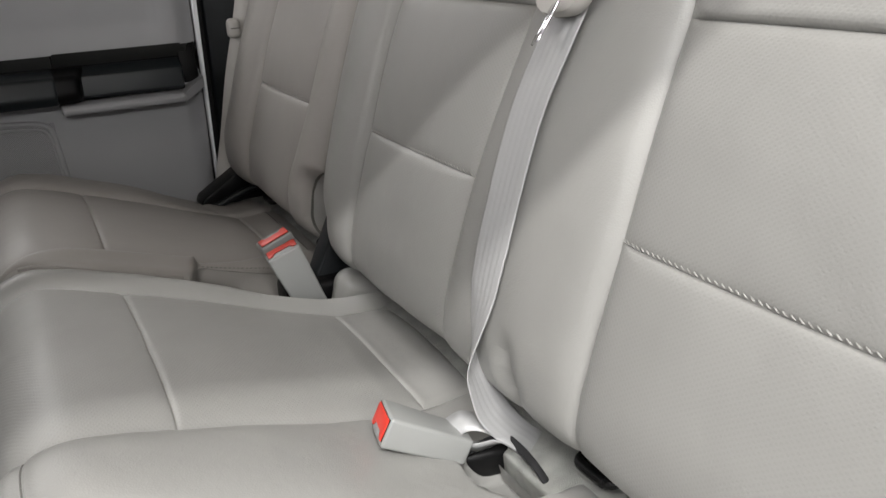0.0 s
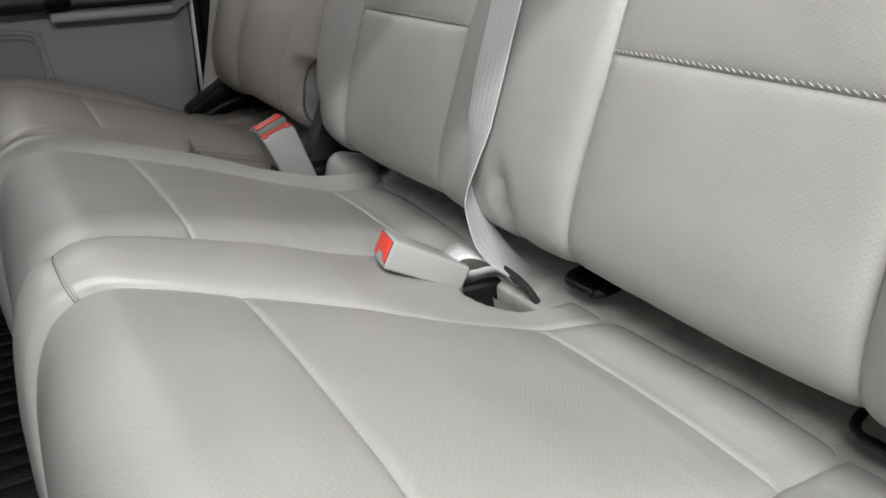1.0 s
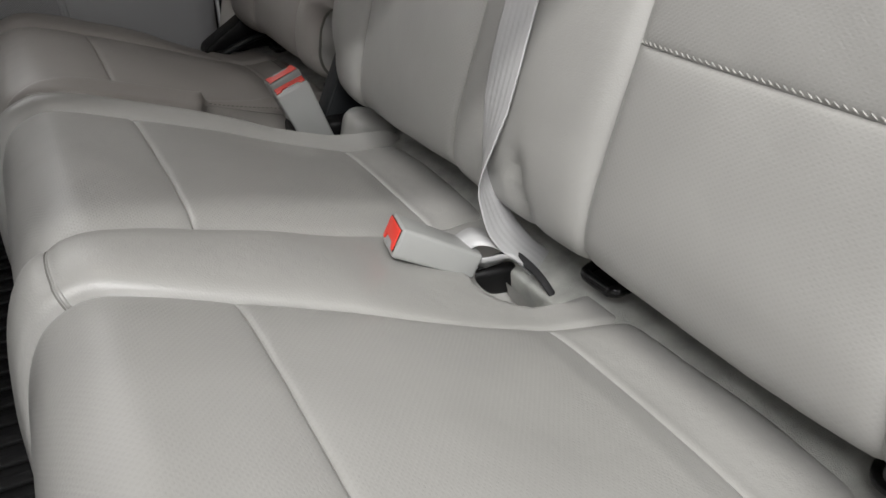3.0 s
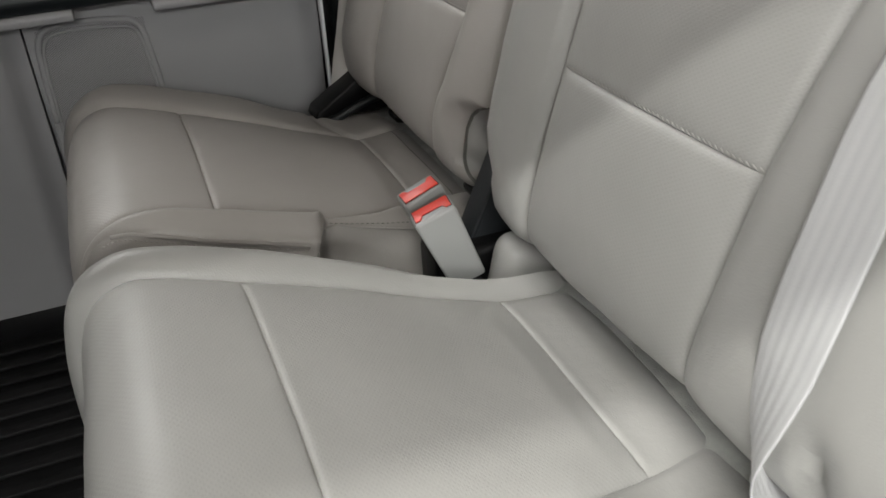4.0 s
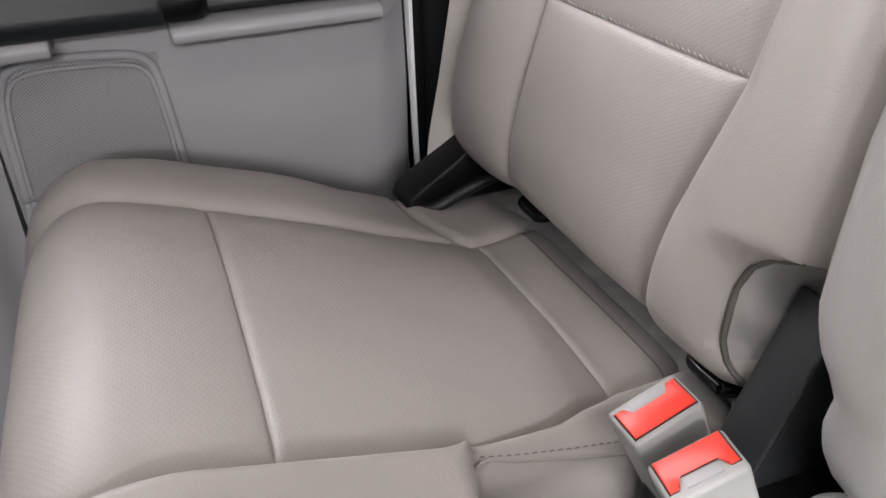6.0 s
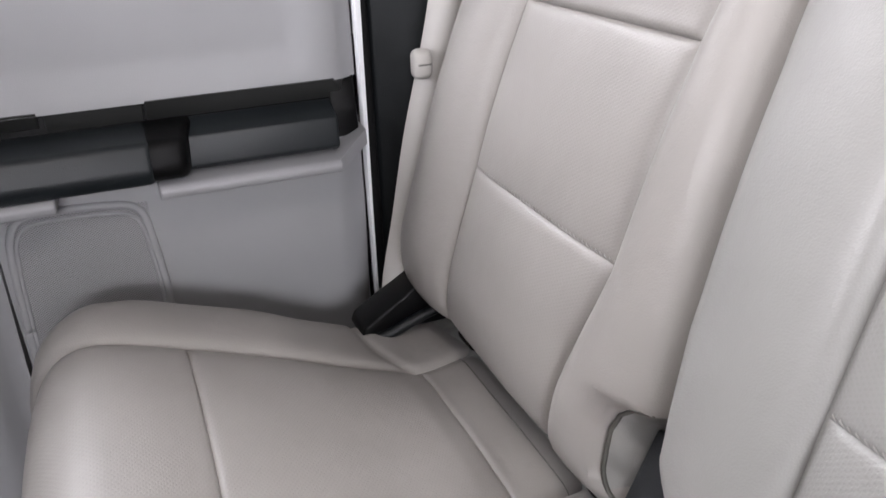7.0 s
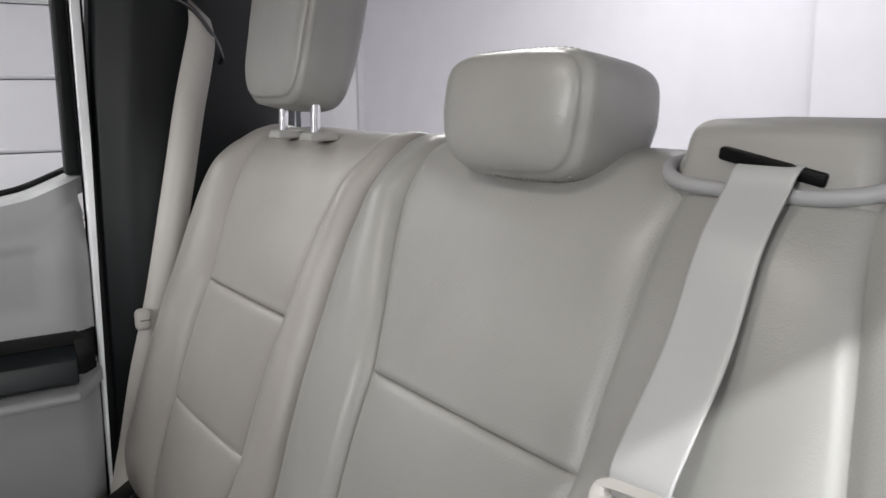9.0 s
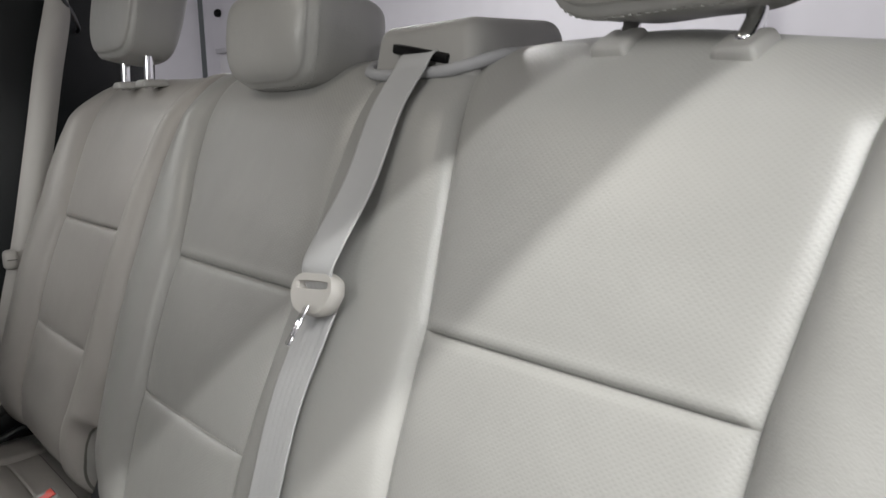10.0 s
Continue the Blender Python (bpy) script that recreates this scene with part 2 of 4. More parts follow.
    faces.append(tuple(range(k)))
    faces.append(tuple(range((samples - 1) * k, samples * k))[::-1])
    return verts, faces, uv


def stitches(path, length=0.005, gap=0.0035, r=0.0007, zig=0.0, normal=(0, 0, 1)):
    """Short raised threads along a path of points, as one mesh."""
    p = np.asarray(path, dtype=float)
    s = np.concatenate([[0], np.cumsum(np.linalg.norm(np.diff(p, axis=0), axis=1))])
    verts, faces = [], []
    n0 = np.array(normal, dtype=float)
    k, x = 0, 0.0
    while x + length < s[-1]:
        a = np.array([np.interp(x, s, p[:, i]) for i in range(3)])
        b = np.array([np.interp(x + length, s, p[:, i]) for i in range(3)])
        t = (b - a) / np.linalg.norm(b - a)
        side = np.cross(t, n0)
        side /= np.linalg.norm(side)
        up = np.cross(side, t)
        if zig:
            a, b = a - side * zig, b + side * zig
            t = (b - a) / np.linalg.norm(b - a)
            side = np.cross(up, t)
        i0 = len(verts)
        for q, f in ((a, 0.4), (a * 0.75 + b * 0.25, 1), (a * 0.25 + b * 0.75, 1), (b, 0.4)):
            lift = up * r * (0.6 if f == 1 else -0.5)
            for ca, sa in ((1, 0), (0, 1), (-1, 0), (0, -1)):
                verts.append(q + lift + r * f * (side * ca + up * sa))
        for ring in range(3):
            for j in range(4):
                faces.append((i0 + ring * 4 + j, i0 + ring * 4 + (j + 1) % 4, i0 + ring * 4 + 4 + (j + 1) % 4, i0 + ring * 4 + 4 + j))
        faces.append((i0, i0 + 3, i0 + 2, i0 + 1))
        faces.append((i0 + 12, i0 + 13, i0 + 14, i0 + 15))
        x += length + gap
        k += 1
    return verts, faces


def smooth(a, b, x):
    u = np.clip((x - a) / (b - a), 0, 1)
    return u * u * (3 - 2 * u)


def along(x, *pairs):
    """A smooth function through (x, value) pairs."""
    ks = [k for k, _ in pairs]
    return float(np.interp(x, ks, [v for _, v in pairs]))


# ---------------------------------------------------------------- upholstery


class Upholstery:
    """A padded body: a side-on profile drawn across the cab, with seams that pull the cover in and panels that swell between them."""

    def __init__(self, profile, section, row_seams, outward, dent=None, step=0.005, plain_tail=False, folds=((0.003, 0), (0.003, 0)), valley=0.62, crease=0.003):
        self.plain_tail, self.folds, self.valley, self.crease = plain_tail, folds, valley, crease
        dense = catmull(profile, np.linspace(0, 1, 3000))
        s = np.concatenate([[0], np.cumsum(np.linalg.norm(np.diff(dense, axis=0), axis=1))])
        self.seam_s = [s[np.argmin(np.linalg.norm(dense - np.array(q), axis=1))] for q in row_seams]
        rows = [np.arange(0, s[-1], step), [s[-1]]]
        for g in self.seam_s:
            rows.append(g + np.array([-0.008, -0.0045, -0.0025, -0.001, 0, 0.001, 0.0025, 0.0045, 0.008]))
        r = np.unique(np.round(np.clip(np.concatenate(rows), 0, s[-1]), 5))
        keep = [0]
        for i in range(1, len(r)):
            if r[i] - r[keep[-1]] > 0.0009:
                keep.append(i)
        self.r = r[keep]
        self.p = np.stack([np.interp(self.r, s, dense[:, i]) for i in range(2)], axis=1)
        t = np.stack([np.interp(self.r, s, np.gradient(dense[:, i], s)) for i in range(2)], axis=1)
        t /= np.linalg.norm(t, axis=1)[:, None]
        self.n = np.stack([-t[:, 1], t[:, 0]], axis=1) * outward
        self.section, self.dent = section, dent
        self.build()

    def build(self):
        self.grid = {}
        self.order = []
        for i, (x, z) in enumerate(self.p):
            for name, pts, count, insert in self.section(x, z, self.r[i]):
                if name not in self.grid:
                    self.grid[name] = [[], [], insert]
                    self.order.append(name)
                u = np.linspace(0, 1, count)
                u = 0.45 * u + 0.55 * (0.5 - 0.5 * np.cos(math.pi * u))
                c = catmull(pts, u)
                y, h = c[:, 0], c[:, 1].copy()
                if insert:
                    d = min(abs(self.r[i] - g) for g in self.seam_s)
                    edge = np.minimum(1, np.minimum(y - y[0], y[-1] - y) / 0.012)
                    q = int(np.argmin([abs(self.r[i] - g) for g in self.seam_s]))
                    deep, over = self.folds[q]
                    above = self.r[i] > self.seam_s[q] + 0.0004
                    h = h * (self.valley + (1 - self.valley) * (1 - math.exp(-d / 0.022))) - (deep * math.exp(-d / self.crease) - (over * math.exp(-((d - 0.004) / 0.006) ** 2) if above else 0)) * edge
                wob = np.array([noise.noise(Vector((x * 7, yy * 7, z * 7))) * 0.0022 + noise.noise(Vector((x * 23, yy * 23, z * 23))) * 0.0007 for yy in y])
                fade = np.minimum(1, np.minimum(np.abs(np.arange(count)), count - 1 - np.arange(count)) / 3)
                h = h + wob * fade
                if self.dent:
                    h = h + self.dent(x, z, y)
                self.grid[name][0].append(np.stack([x + self.n[i, 0] * h, y, z + self.n[i, 1] * h], axis=1))
                across = np.concatenate([[0], np.cumsum(np.hypot(np.diff(y), np.diff(h)))])
                self.grid[name][1].append(np.stack([y[0] * 0 + across, np.full(count, self.r[i])], axis=1))
        for g in self.grid.values():
            g[0], g[1] = np.array(g[0]), np.array(g[1])

    def emit(self, parent, names, mats):
        """Makes the panels: bolsters whole, inserts cut at the cross seams."""
        for key in self.order:
            v, uv, insert = self.grid[key]
            cuts = [0] + ([int(np.argmin(np.abs(self.r - g))) for g in self.seam_s] if insert else []) + [len(self.r) - 1]
            for a, b in zip(cuts[:-1], cuts[1:]):
                m = v.shape[1]
                verts = v[a:b + 1].reshape(-1, 3)
                faces = [(i * m + j, i * m + j + 1, (i + 1) * m + j + 1, (i + 1) * m + j) for i in range(b - a) for j in range(m - 1)]
                mesh_object(names[1] if insert else names[0], verts, faces, mats[1] if insert and self.embossed(a) else mats[0], parent, uv=uv[a:b + 1].reshape(-1, 2)).data.set_sharp_from_angle(angle=radians(48))

    def embossed(self, a):
        """The strip of a cushion behind its rear seam is plain hide."""
        return not (self.plain_tail and a == 0)

    def row(self, key, index, lift=0.0, shift=0.0):
        """The line of a cross seam over one panel."""
        i = int(np.argmin(np.abs(self.r - (self.seam_s[index] + shift))))
        return self.grid[key][0][i] + np.array([self.n[i, 0] * lift, 0, self.n[i, 1] * lift])

    def column(self, key, j, lift=0.0, a=0.0, b=9.0):
        """A line along one panel at its column j, between arc lengths a and b."""
        pick = (self.r >= a) & (self.r <= b)
        v = self.grid[key][0][pick, j].copy()
        v[:, 0] += self.n[pick, 0] * lift
        v[:, 2] += self.n[pick, 1] * lift
        return v

# ---------------------------------------------------------------- the garage and the cab shell
def slab(name, lo, hi, mat, label="", bevel=0.0, parent=None):
    size = [b - a for a, b in zip(lo, hi)]
    mid = [(a + b) / 2 for a, b in zip(lo, hi)]
    ob = part(name, rbox(size, mid, bevel), mat, parent, smooth=bevel > 0)
    if parent is None:
        tagged(ob, label, kind="structure")
    return ob


GX0, GX1, GY0, GY1 = -7.0, 3.4, -7.0, 8.2
slab("ground", (GX0 - 0.2, GY0 - 0.2, GROUND_Z - 0.1), (GX1 + 0.2, GY1 + 0.2, GROUND_Z), M_CONCRETE, "grey concrete garage floor")
slab("ceiling", (GX0 - 0.2, GY0 - 0.2, CEIL_Z), (GX1 + 0.2, GY1 + 0.2, CEIL_Z + 0.1), M_WHITE, "white garage ceiling")
slab("wall_front", (GX0 - 0.2, GY0, GROUND_Z), (GX0, GY1, CEIL_Z), M_WHITE, "white painted garage wall")
slab("wall_near", (GX0, GY0 - 0.2, GROUND_Z), (GX1, GY0, CEIL_Z), M_WHITE, "white painted garage wall")
slab("wall_rear", (GX1, GY0, GROUND_Z), (GX1 + 0.2, GY1, CEIL_Z), M_WHITE, "white painted garage wall behind the truck")
slab("wall_far", (GX0, GY1 + 0.12, GROUND_Z), (GX1, GY1 + 0.3, CEIL_Z), M_WHITE, "white garage wall round the sectional door")

# cab shell: floor, headliner, far side and back of the cab
slab("cab_floor", (-1.35, -0.2, FLOOR_Z - 0.06), (0.36, 1.66, FLOOR_Z - 0.012), M_RUBBER, "black cab floor")
slab("roof", (-1.35, -0.16, 1.0), (0.42, 1.62, 1.05), M_HEADLINER, "grey headliner of the cab roof", 0.01)
slab("wall_cab_back", (0.36, -0.16, FLOOR_Z - 0.06), (0.42, 1.62, 0.52), M_CHARCOAL, "dark back wall of the cab")
# unseen closing wall, set close and high to cut low light from the front
slab("wall_cab_front", (-1.35, -0.2, FLOOR_Z - 0.06), (-1.3, 1.66, 0.6), M_CHARCOAL, "plain dark front end of the cab")
# unseen wall, added to keep lamp light off the forward floor and door panel
slab("light_block_near", (-1.3, -0.19, FLOOR_Z - 0.06), (-0.8, -0.15, 1.0), M_CHARCOAL, "plain inner side of the shut front door and its pillar")
slab("roof_rail", (-1.35, -0.17, 0.965), (0.42, -0.035, 0.998), M_HEADLINER, "grey roof rail over the open door", 0.015)
slab("pillar_near", (0.02, -0.17, FLOOR_Z), (0.36, -0.09, 0.96), M_CHARCOAL, "charcoal pillar trim beside the open door", 0.01)
slab("window_seal", (0.325, -0.09, 0.5), (0.358, 1.56, 0.545), M_RUBBER, "black lower seal of the rear window", 0.004)
slab("pilaster", (3.3, 2.05, GROUND_Z), (3.4, 2.47, CEIL_Z), M_WHITE, "white pilaster on the garage wall")

# ---------------------------------------------------------------- rear seats
BACK_PROFILE = [(0.09, 0.03), (0.04, 0.026), (0.005, 0.024), (-0.022, 0.03), (-0.037, 0.046), (-0.036, 0.075), (-0.026, 0.115), (-0.001, 0.197), (0.027, 0.28), (0.06, 0.362), (0.098, 0.448),
                (0.134, 0.515), (0.156, 0.545), (0.18, 0.562), (0.21, 0.567), (0.24, 0.556), (0.255, 0.525), (0.262, 0.42), (0.262, 0.2), (0.262, 0.05)]
CUSHION_PROFILE = [(0.03, -0.07), (0.007, -0.05), (0.002, -0.031), (-0.006, -0.0245), (-0.07, -0.019), (-0.15, 0.004), (-0.22, 0.029), (-0.304, 0.0563), (-0.36, 0.073), (-0.395, 0.077),
                   (-0.425, 0.062), (-0.442, 0.025), (-0.449, -0.04), (-0.448, -0.13), (-0.435, -0.19), (-0.4, -0.205), (-0.3, -0.2)]
CUSHION_SEAMS = [(-0.07, -0.019), (-0.304, 0.0563)]


def corner(z):
    """How far the shoulders of a backrest draw in towards its top."""
    u = min(1.0, max(0.0, (z - 0.47) / 0.108))
    return 0.07 * (1 - math.sqrt(max(0.0, 1 - u * u)))


def wide_notch(z):
    """How far the near lower corner of the wide backrest is cut away over its hinge."""
    return along(z, (0.022, 0.075), (0.034, 0.058), (0.045, 0.042), (0.056, 0.033), (0.064, 0.039), (0.084, 0.054), (0.1, 0.06), (0.112, 0.06), (0.12, 0.055), (0.126, 0.036), (0.13, 0.0))


def narrow_notch(z):
    """How far the inner lower corner of the narrow backrest is cut away."""
    return along(z, (0.03, 0.026), (0.045, 0.038), (0.06, 0.043), (0.095, 0.042), (0.11, 0.036), (0.12, 0.024), (0.126, 0.008), (0.129, 0.0))


def swell(z):
    """Backrests fill out between their drawn-in foot and shoulder."""
    return (0.35 + 0.65 * float(smooth(0.03, 0.11, z))) * float(1 - 0.8 * smooth(0.5, 0.562, z))


def lobe(y0, y1, h, lean=0.0):
    """A swelling from seam to seam."""
    w = y1 - y0
    return [(y0, -0.002), (y0 + 0.03 * w, 0.32 * h), (y0 + 0.1 * w, 0.66 * h), (y0 + 0.28 * w, 0.93 * h + lean), (y0 + 0.5 * w, h), (y0 + 0.72 * w, 0.93 * h - lean), (y0 + 0.9 * w, 0.66 * h), (y0 + 0.97 * w, 0.32 * h), (y1, -0.002)]


def wide_back(x, z, s):
    c = corner(z) if x < 0.262 else 0.07
    f = wide_notch(z) if x < 0.2 else 0
    s0 = -0.025 + c
    o = s0 + f
    a0 = along(z, (0.05, 0.116), (0.12, 0.12), (0.2, 0.119), (0.36, 0.113), (0.55, 0.09)) 
    a1 = along(z, (0.05, 0.386), (0.2, 0.383), (0.36, 0.387), (0.45, 0.408), (0.55, 0.436))
    b0 = along(z, (0.05, 0.605), (0.2, 0.596), (0.36, 0.573), (0.55, 0.572))
    b1 = along(z, (0.05, 0.848), (0.36, 0.854), (0.41, 0.87), (0.46, 0.892), (0.51, 0.912), (0.56, 0.918))
    e = along(z, (0.02, 0.885), (0.034, 0.908), (0.05, 0.921), (0.07, 0.926), (0.086, 0.924), (0.1, 0.94), (0.117, 0.953), (0.2, 0.965), (0.4, 0.978)) - 0.08 * c
    k = swell(z)
    return [("near", [(o + 0.006 + 0.5 * f, -0.13), (o + 0.45 * f, -0.06), (o + 0.1 * f, -0.014), (o + 0.008, 0.003 * k), (s0 * 0.42 + a0 * 0.58, 0.0175 * k), (s0 * 0.22 + a0 * 0.78, 0.018 * k), (s0 * 0.06 + a0 * 0.94, 0.009 * k), (a0, -0.002)], 22, False),
            ("ia", lobe(a0, a1, 0.011 * k), 34, True),
            ("mid", lobe(a1, b0, 0.016 * k), 24, False),
            ("ib", lobe(b0, b1, 0.011 * k), 32, True),
            ("far", [(b1, -0.002), (b1 + 0.007, 0.01 * k), (b1 * 0.7 + e * 0.3, 0.018 * k), (b1 * 0.35 + e * 0.65, 0.016 * k), (e - 0.006, 0.005 * k), (e, -0.012), (e - 0.002, -0.07), (e - 0.006, -0.13)], 24, False)]


def narrow_back(x, z, s):
    c = corner(z) if x < 0.262 else 0.07
    f = narrow_notch(z) if x < 0.2 else 0
    o = along(z, (0.05, 0.965), (0.2, 0.973), (0.4, 0.985)) + 0.08 * c + f
    k = swell(z)
    a0 = along(z, (0.05, 1.085), (0.12, 1.075), (0.2, 1.056), (0.36, 1.05), (0.55, 1.03))
    a1 = along(z, (0.05, 1.315), (0.36, 1.32), (0.45, 1.345), (0.55, 1.37))
    e = 1.462 - c
    return [("near", [(o + 0.006 + 0.4 * f, -0.13), (o + 0.4 * f, -0.06), (o + 0.1 * f, -0.014), (o + 0.008, 0.002), (o * 0.6 + a0 * 0.4, 0.015 * k), (o * 0.25 + a0 * 0.75, 0.016 * k), (a0 - 0.006, 0.008 * k), (a0, -0.002)], 22, False),
            ("ia", lobe(a0, a1, 0.011 * k), 32, True),
            ("far", [(a1, -0.002), (a1 + 0.008, 0.01 * k), (a1 * 0.7 + e * 0.3, 0.024 * k), (a1 * 0.3 + e * 0.7, 0.02 * k), (e - 0.016, 0.002 * k), (e, -0.03), (e - 0.002, -0.07), (e - 0.006, -0.13)], 22, False)]


def wide_cushion(x, z, s):
    cut = 0.055 * float(smooth(-0.13, -0.09, x)) if z > -0.2 and x < 0.2 else 0
    front = float(smooth(-0.36, -0.455, x))
    a0 = along(x, (-0.45, 0.14), (-0.42, 0.136), (-0.38, 0.13), (-0.3, 0.121), (-0.12, 0.12), (-0.075, 0.132), (-0.06, 0.135), (0.0, 0.138))
    a1 = along(x, (-0.4, 0.445), (-0.3, 0.424), (-0.2, 0.405), (-0.07, 0.385), (0.0, 0.37))
    b0 = along(x, (-0.4, 0.53), (-0.3, 0.543), (-0.2, 0.56), (-0.07, 0.59), (0.0, 0.605))
    b1 = along(x, (-0.4, 0.885), (-0.3, 0.874), (-0.07, 0.847), (0.0, 0.842))
    o = -0.016 + cut + 0.012 * front
    p = along(x, (-0.45, a0 - 0.003), (-0.42, 0.132), (-0.412, 0.113), (-0.4, 0.087), (-0.388, 0.067), (-0.372, 0.048), (-0.342, 0.028), (-0.3, 0.017), (-0.25, 0.011), (-0.19, 0.004), (-0.15, -0.005)) + cut
    hp = along(x, (-0.44, -0.001), (-0.4, -0.003), (-0.3, -0.005), (-0.15, -0.005))
    low = along(x, (-0.12, 1.0), (-0.03, 0.25)) * min(1.0, max(0.0, (a0 - p - 0.003) / 0.06)) ** 0.8
    ridge = along(x, (-0.447, 0.01), (-0.42, 0.018), (-0.25, 0.014), (-0.14, 0.003), (-0.05, 0.0))
    e = along(x, (-0.4, 0.943), (-0.28, 0.938), (-0.2, 0.918), (-0.13, 0.898), (-0.07, 0.882), (0.0, 0.87)) if z > -0.1 else 0.943
    full = along(x, (-0.444, 0.002), (-0.42, 0.006), (-0.39, 0.011), (-0.1, 0.012), (-0.06, 0.005))
    rear = 0.006 * float(smooth(-0.085, -0.06, x)) * float(1 - smooth(-0.012, 0.003, x))
    return [("side", [(o + 0.02, -0.2), (o + 0.004, -0.13), (o - 0.006, -0.07), (o - 0.004, -0.035), (o * 0.75 + p * 0.25 - 0.002, hp * 0.6 - 0.014), (o * 0.3 + p * 0.7, hp - 0.005), (p, hp)], 18, False),
            ("near", [(p, hp), (p * 0.96 + a0 * 0.04, hp + 0.004 * low), (p * 0.8 + a0 * 0.2, 0.011 * low), (p * 0.5 + a0 * 0.5, 0.014 * low), (p * 0.22 + a0 * 0.78, 0.01 * low), (p * 0.06 + a0 * 0.94, 0.005 * low), (a0, -0.002)], 22, False),
            ("ia", lobe(a0, a1, full), 34, True),
            ("mid", lobe(a1, b0, ridge), 52, False),
            ("ib", lobe(b0, b1, full), 34, True),
            ("far", [(b1, -0.002), (b1 + 0.007, 0.008), (b1 * 0.6 + e * 0.4, 0.015 + rear * 0.5), (e - 0.018, 0.008 + rear), (e - 0.003, -0.012 + rear), (e, -0.05), (e - 0.004, -0.12), (e - 0.01, -0.2)], 22, False)]


def narrow_cushion(x, z, s):
    cut = 0.055 * float(smooth(-0.215, -0.19, x)) if z > -0.1 and x < 0.2 else 0
    front = float(smooth(-0.34, -0.455, x))
    a0 = along(x, (-0.4, 0.998), (-0.3, 1.008), (-0.2, 1.022), (-0.13, 1.04), (-0.07, 1.07), (0.0, 1.08))
    a1 = along(x, (-0.4, 1.35), (-0.3, 1.34), (-0.07, 1.314), (0.0, 1.335))
    o = 0.957 + cut + 0.01 * front
    p = along(x, (-0.45, a0 - 0.006), (-0.425, a0 - 0.008), (-0.405, 0.985), (-0.37, 0.97), (-0.32, 0.961)) + cut
    e = 1.462 - 0.035 * front
    g = 1 - 1.5 * float(smooth(-0.24, -0.1, x)) if z > -0.1 else 1
    lip = p + 0.35 * (a0 - p)
    rise = min(1.0, max(0.0, (a0 - p - 0.005) / 0.03))
    return [("side", [(o + 0.014, -0.2), (o + 0.003, -0.12), (o - 0.004, -0.06), (o - 0.003, -0.03), (o * 0.6 + p * 0.4, -0.014), (p, -0.004)], 16, False),
            ("near", [(p, -0.004), (p + 0.06 * (a0 - p), -0.004 + 0.007 * rise), (lip, 0.008 * rise), (lip * 0.4 + a0 * 0.6, 0.014 * rise), (a0 - 0.08 * (a0 - p), 0.007 * rise), (a0, -0.002)], 18, False),
            ("ia", lobe(a0, a1, along(x, (-0.444, 0.01), (-0.39, 0.012), (-0.1, 0.012), (-0.06, 0.005))), 34, True),
            ("far", [(a1, -0.002), (a1 + 0.01, 0.005 + 0.003 * g), (a1 * 0.6 + e * 0.4, 0.004 + 0.009 * g), (a1 * 0.25 + e * 0.75, 0.007 * g), (e - 0.014, -0.011), (e, -0.042), (e - 0.002, -0.1), (e - 0.01, -0.2)], 24, False)]


def buckle_pit(x, z, y):
    """The hollow in the wide cushion out of which the centre buckle rises."""
    d = (min(0.0, x + 0.04) / 0.05) ** 2 + ((y - 0.468) / 0.05) ** 2
    pit = -0.042 * (1 - smooth(0.5, 1.03, d)) * (z > -0.1)
    dart = -0.0035 * np.exp(-((x + 0.408) / 0.0028) ** 2) * smooth(0.45, 0.465, y) * (1 - smooth(0.528, 0.536, y)) * (z > 0.03)
    return pit + dart


def rear_corner(x, z, y):
    """The crease where the outer bolster of the narrow cushion runs out against its rear corner."""
    line = np.interp(y, (1.3, 1.334, 1.375, 1.45), (-0.072, -0.094, -0.106, -0.112))
    return -0.0045 * np.exp(-((x - line) / 0.006) ** 2) * smooth(1.296, 1.312, y) * (z > -0.05)


def tight_wrinkles(x, z, y):
    """Drawn leather in the lower near corner of the wide backrest and beside the centre belt, and the droop of its shoulder."""
    a = np.exp(-(((y - 0.07) / 0.035) ** 2 + ((z - 0.1) / 0.05) ** 2)) * 0.0016 * np.sin((y - 0.3 * z) * 130)
    b = -0.012 * np.exp(-(((y - 0.47 - (z - 0.06) * 0.3) / 0.008) ** 2 + ((z - 0.06) / 0.035) ** 2))
    a = a - 0.0055 * np.exp(-((y - 0.064 - (z - 0.075) * 0.25) / 0.006) ** 2 - ((z - 0.08) / 0.028) ** 2) + 0.004 * np.exp(-((y - 0.05 - (z - 0.075) * 0.2) / 0.008) ** 2 - ((z - 0.075) / 0.03) ** 2)
    droop = -0.02 * smooth(0.3, 0.06, y) * float(smooth(0.5, 0.56, z))
    return (a + b) * (x < 0.1) + droop


def headrest(centre, size, parent, n=5.0, seam=0.74, taper=0.82, lean=12, posts=None, lug=0.012, seat_z=0.563, ahead=0.0, tilt=0):
    """A padded head restraint with stitched side gussets; posts gives the y of its two stems."""
    k = 36
    verts, faces, key = [], [], {}

    def shape(p):
        v = np.array(p) / (abs(p[0]) ** n + abs(p[1]) ** n + abs(p[2]) ** n) ** (1 / n)
        pinch = 1 - 0.03 * math.exp(-((v[0] + seam) / 0.05) ** 2)
        t = 1 + (taper - 1) * (v[0] * 0.5 + 0.5)
        low = 1 - 0.1 * max(0.0, -v[2])
        wob = 1 + 0.014 * noise.noise(Vector(v * 2.2) + Vector(centre) * 9)
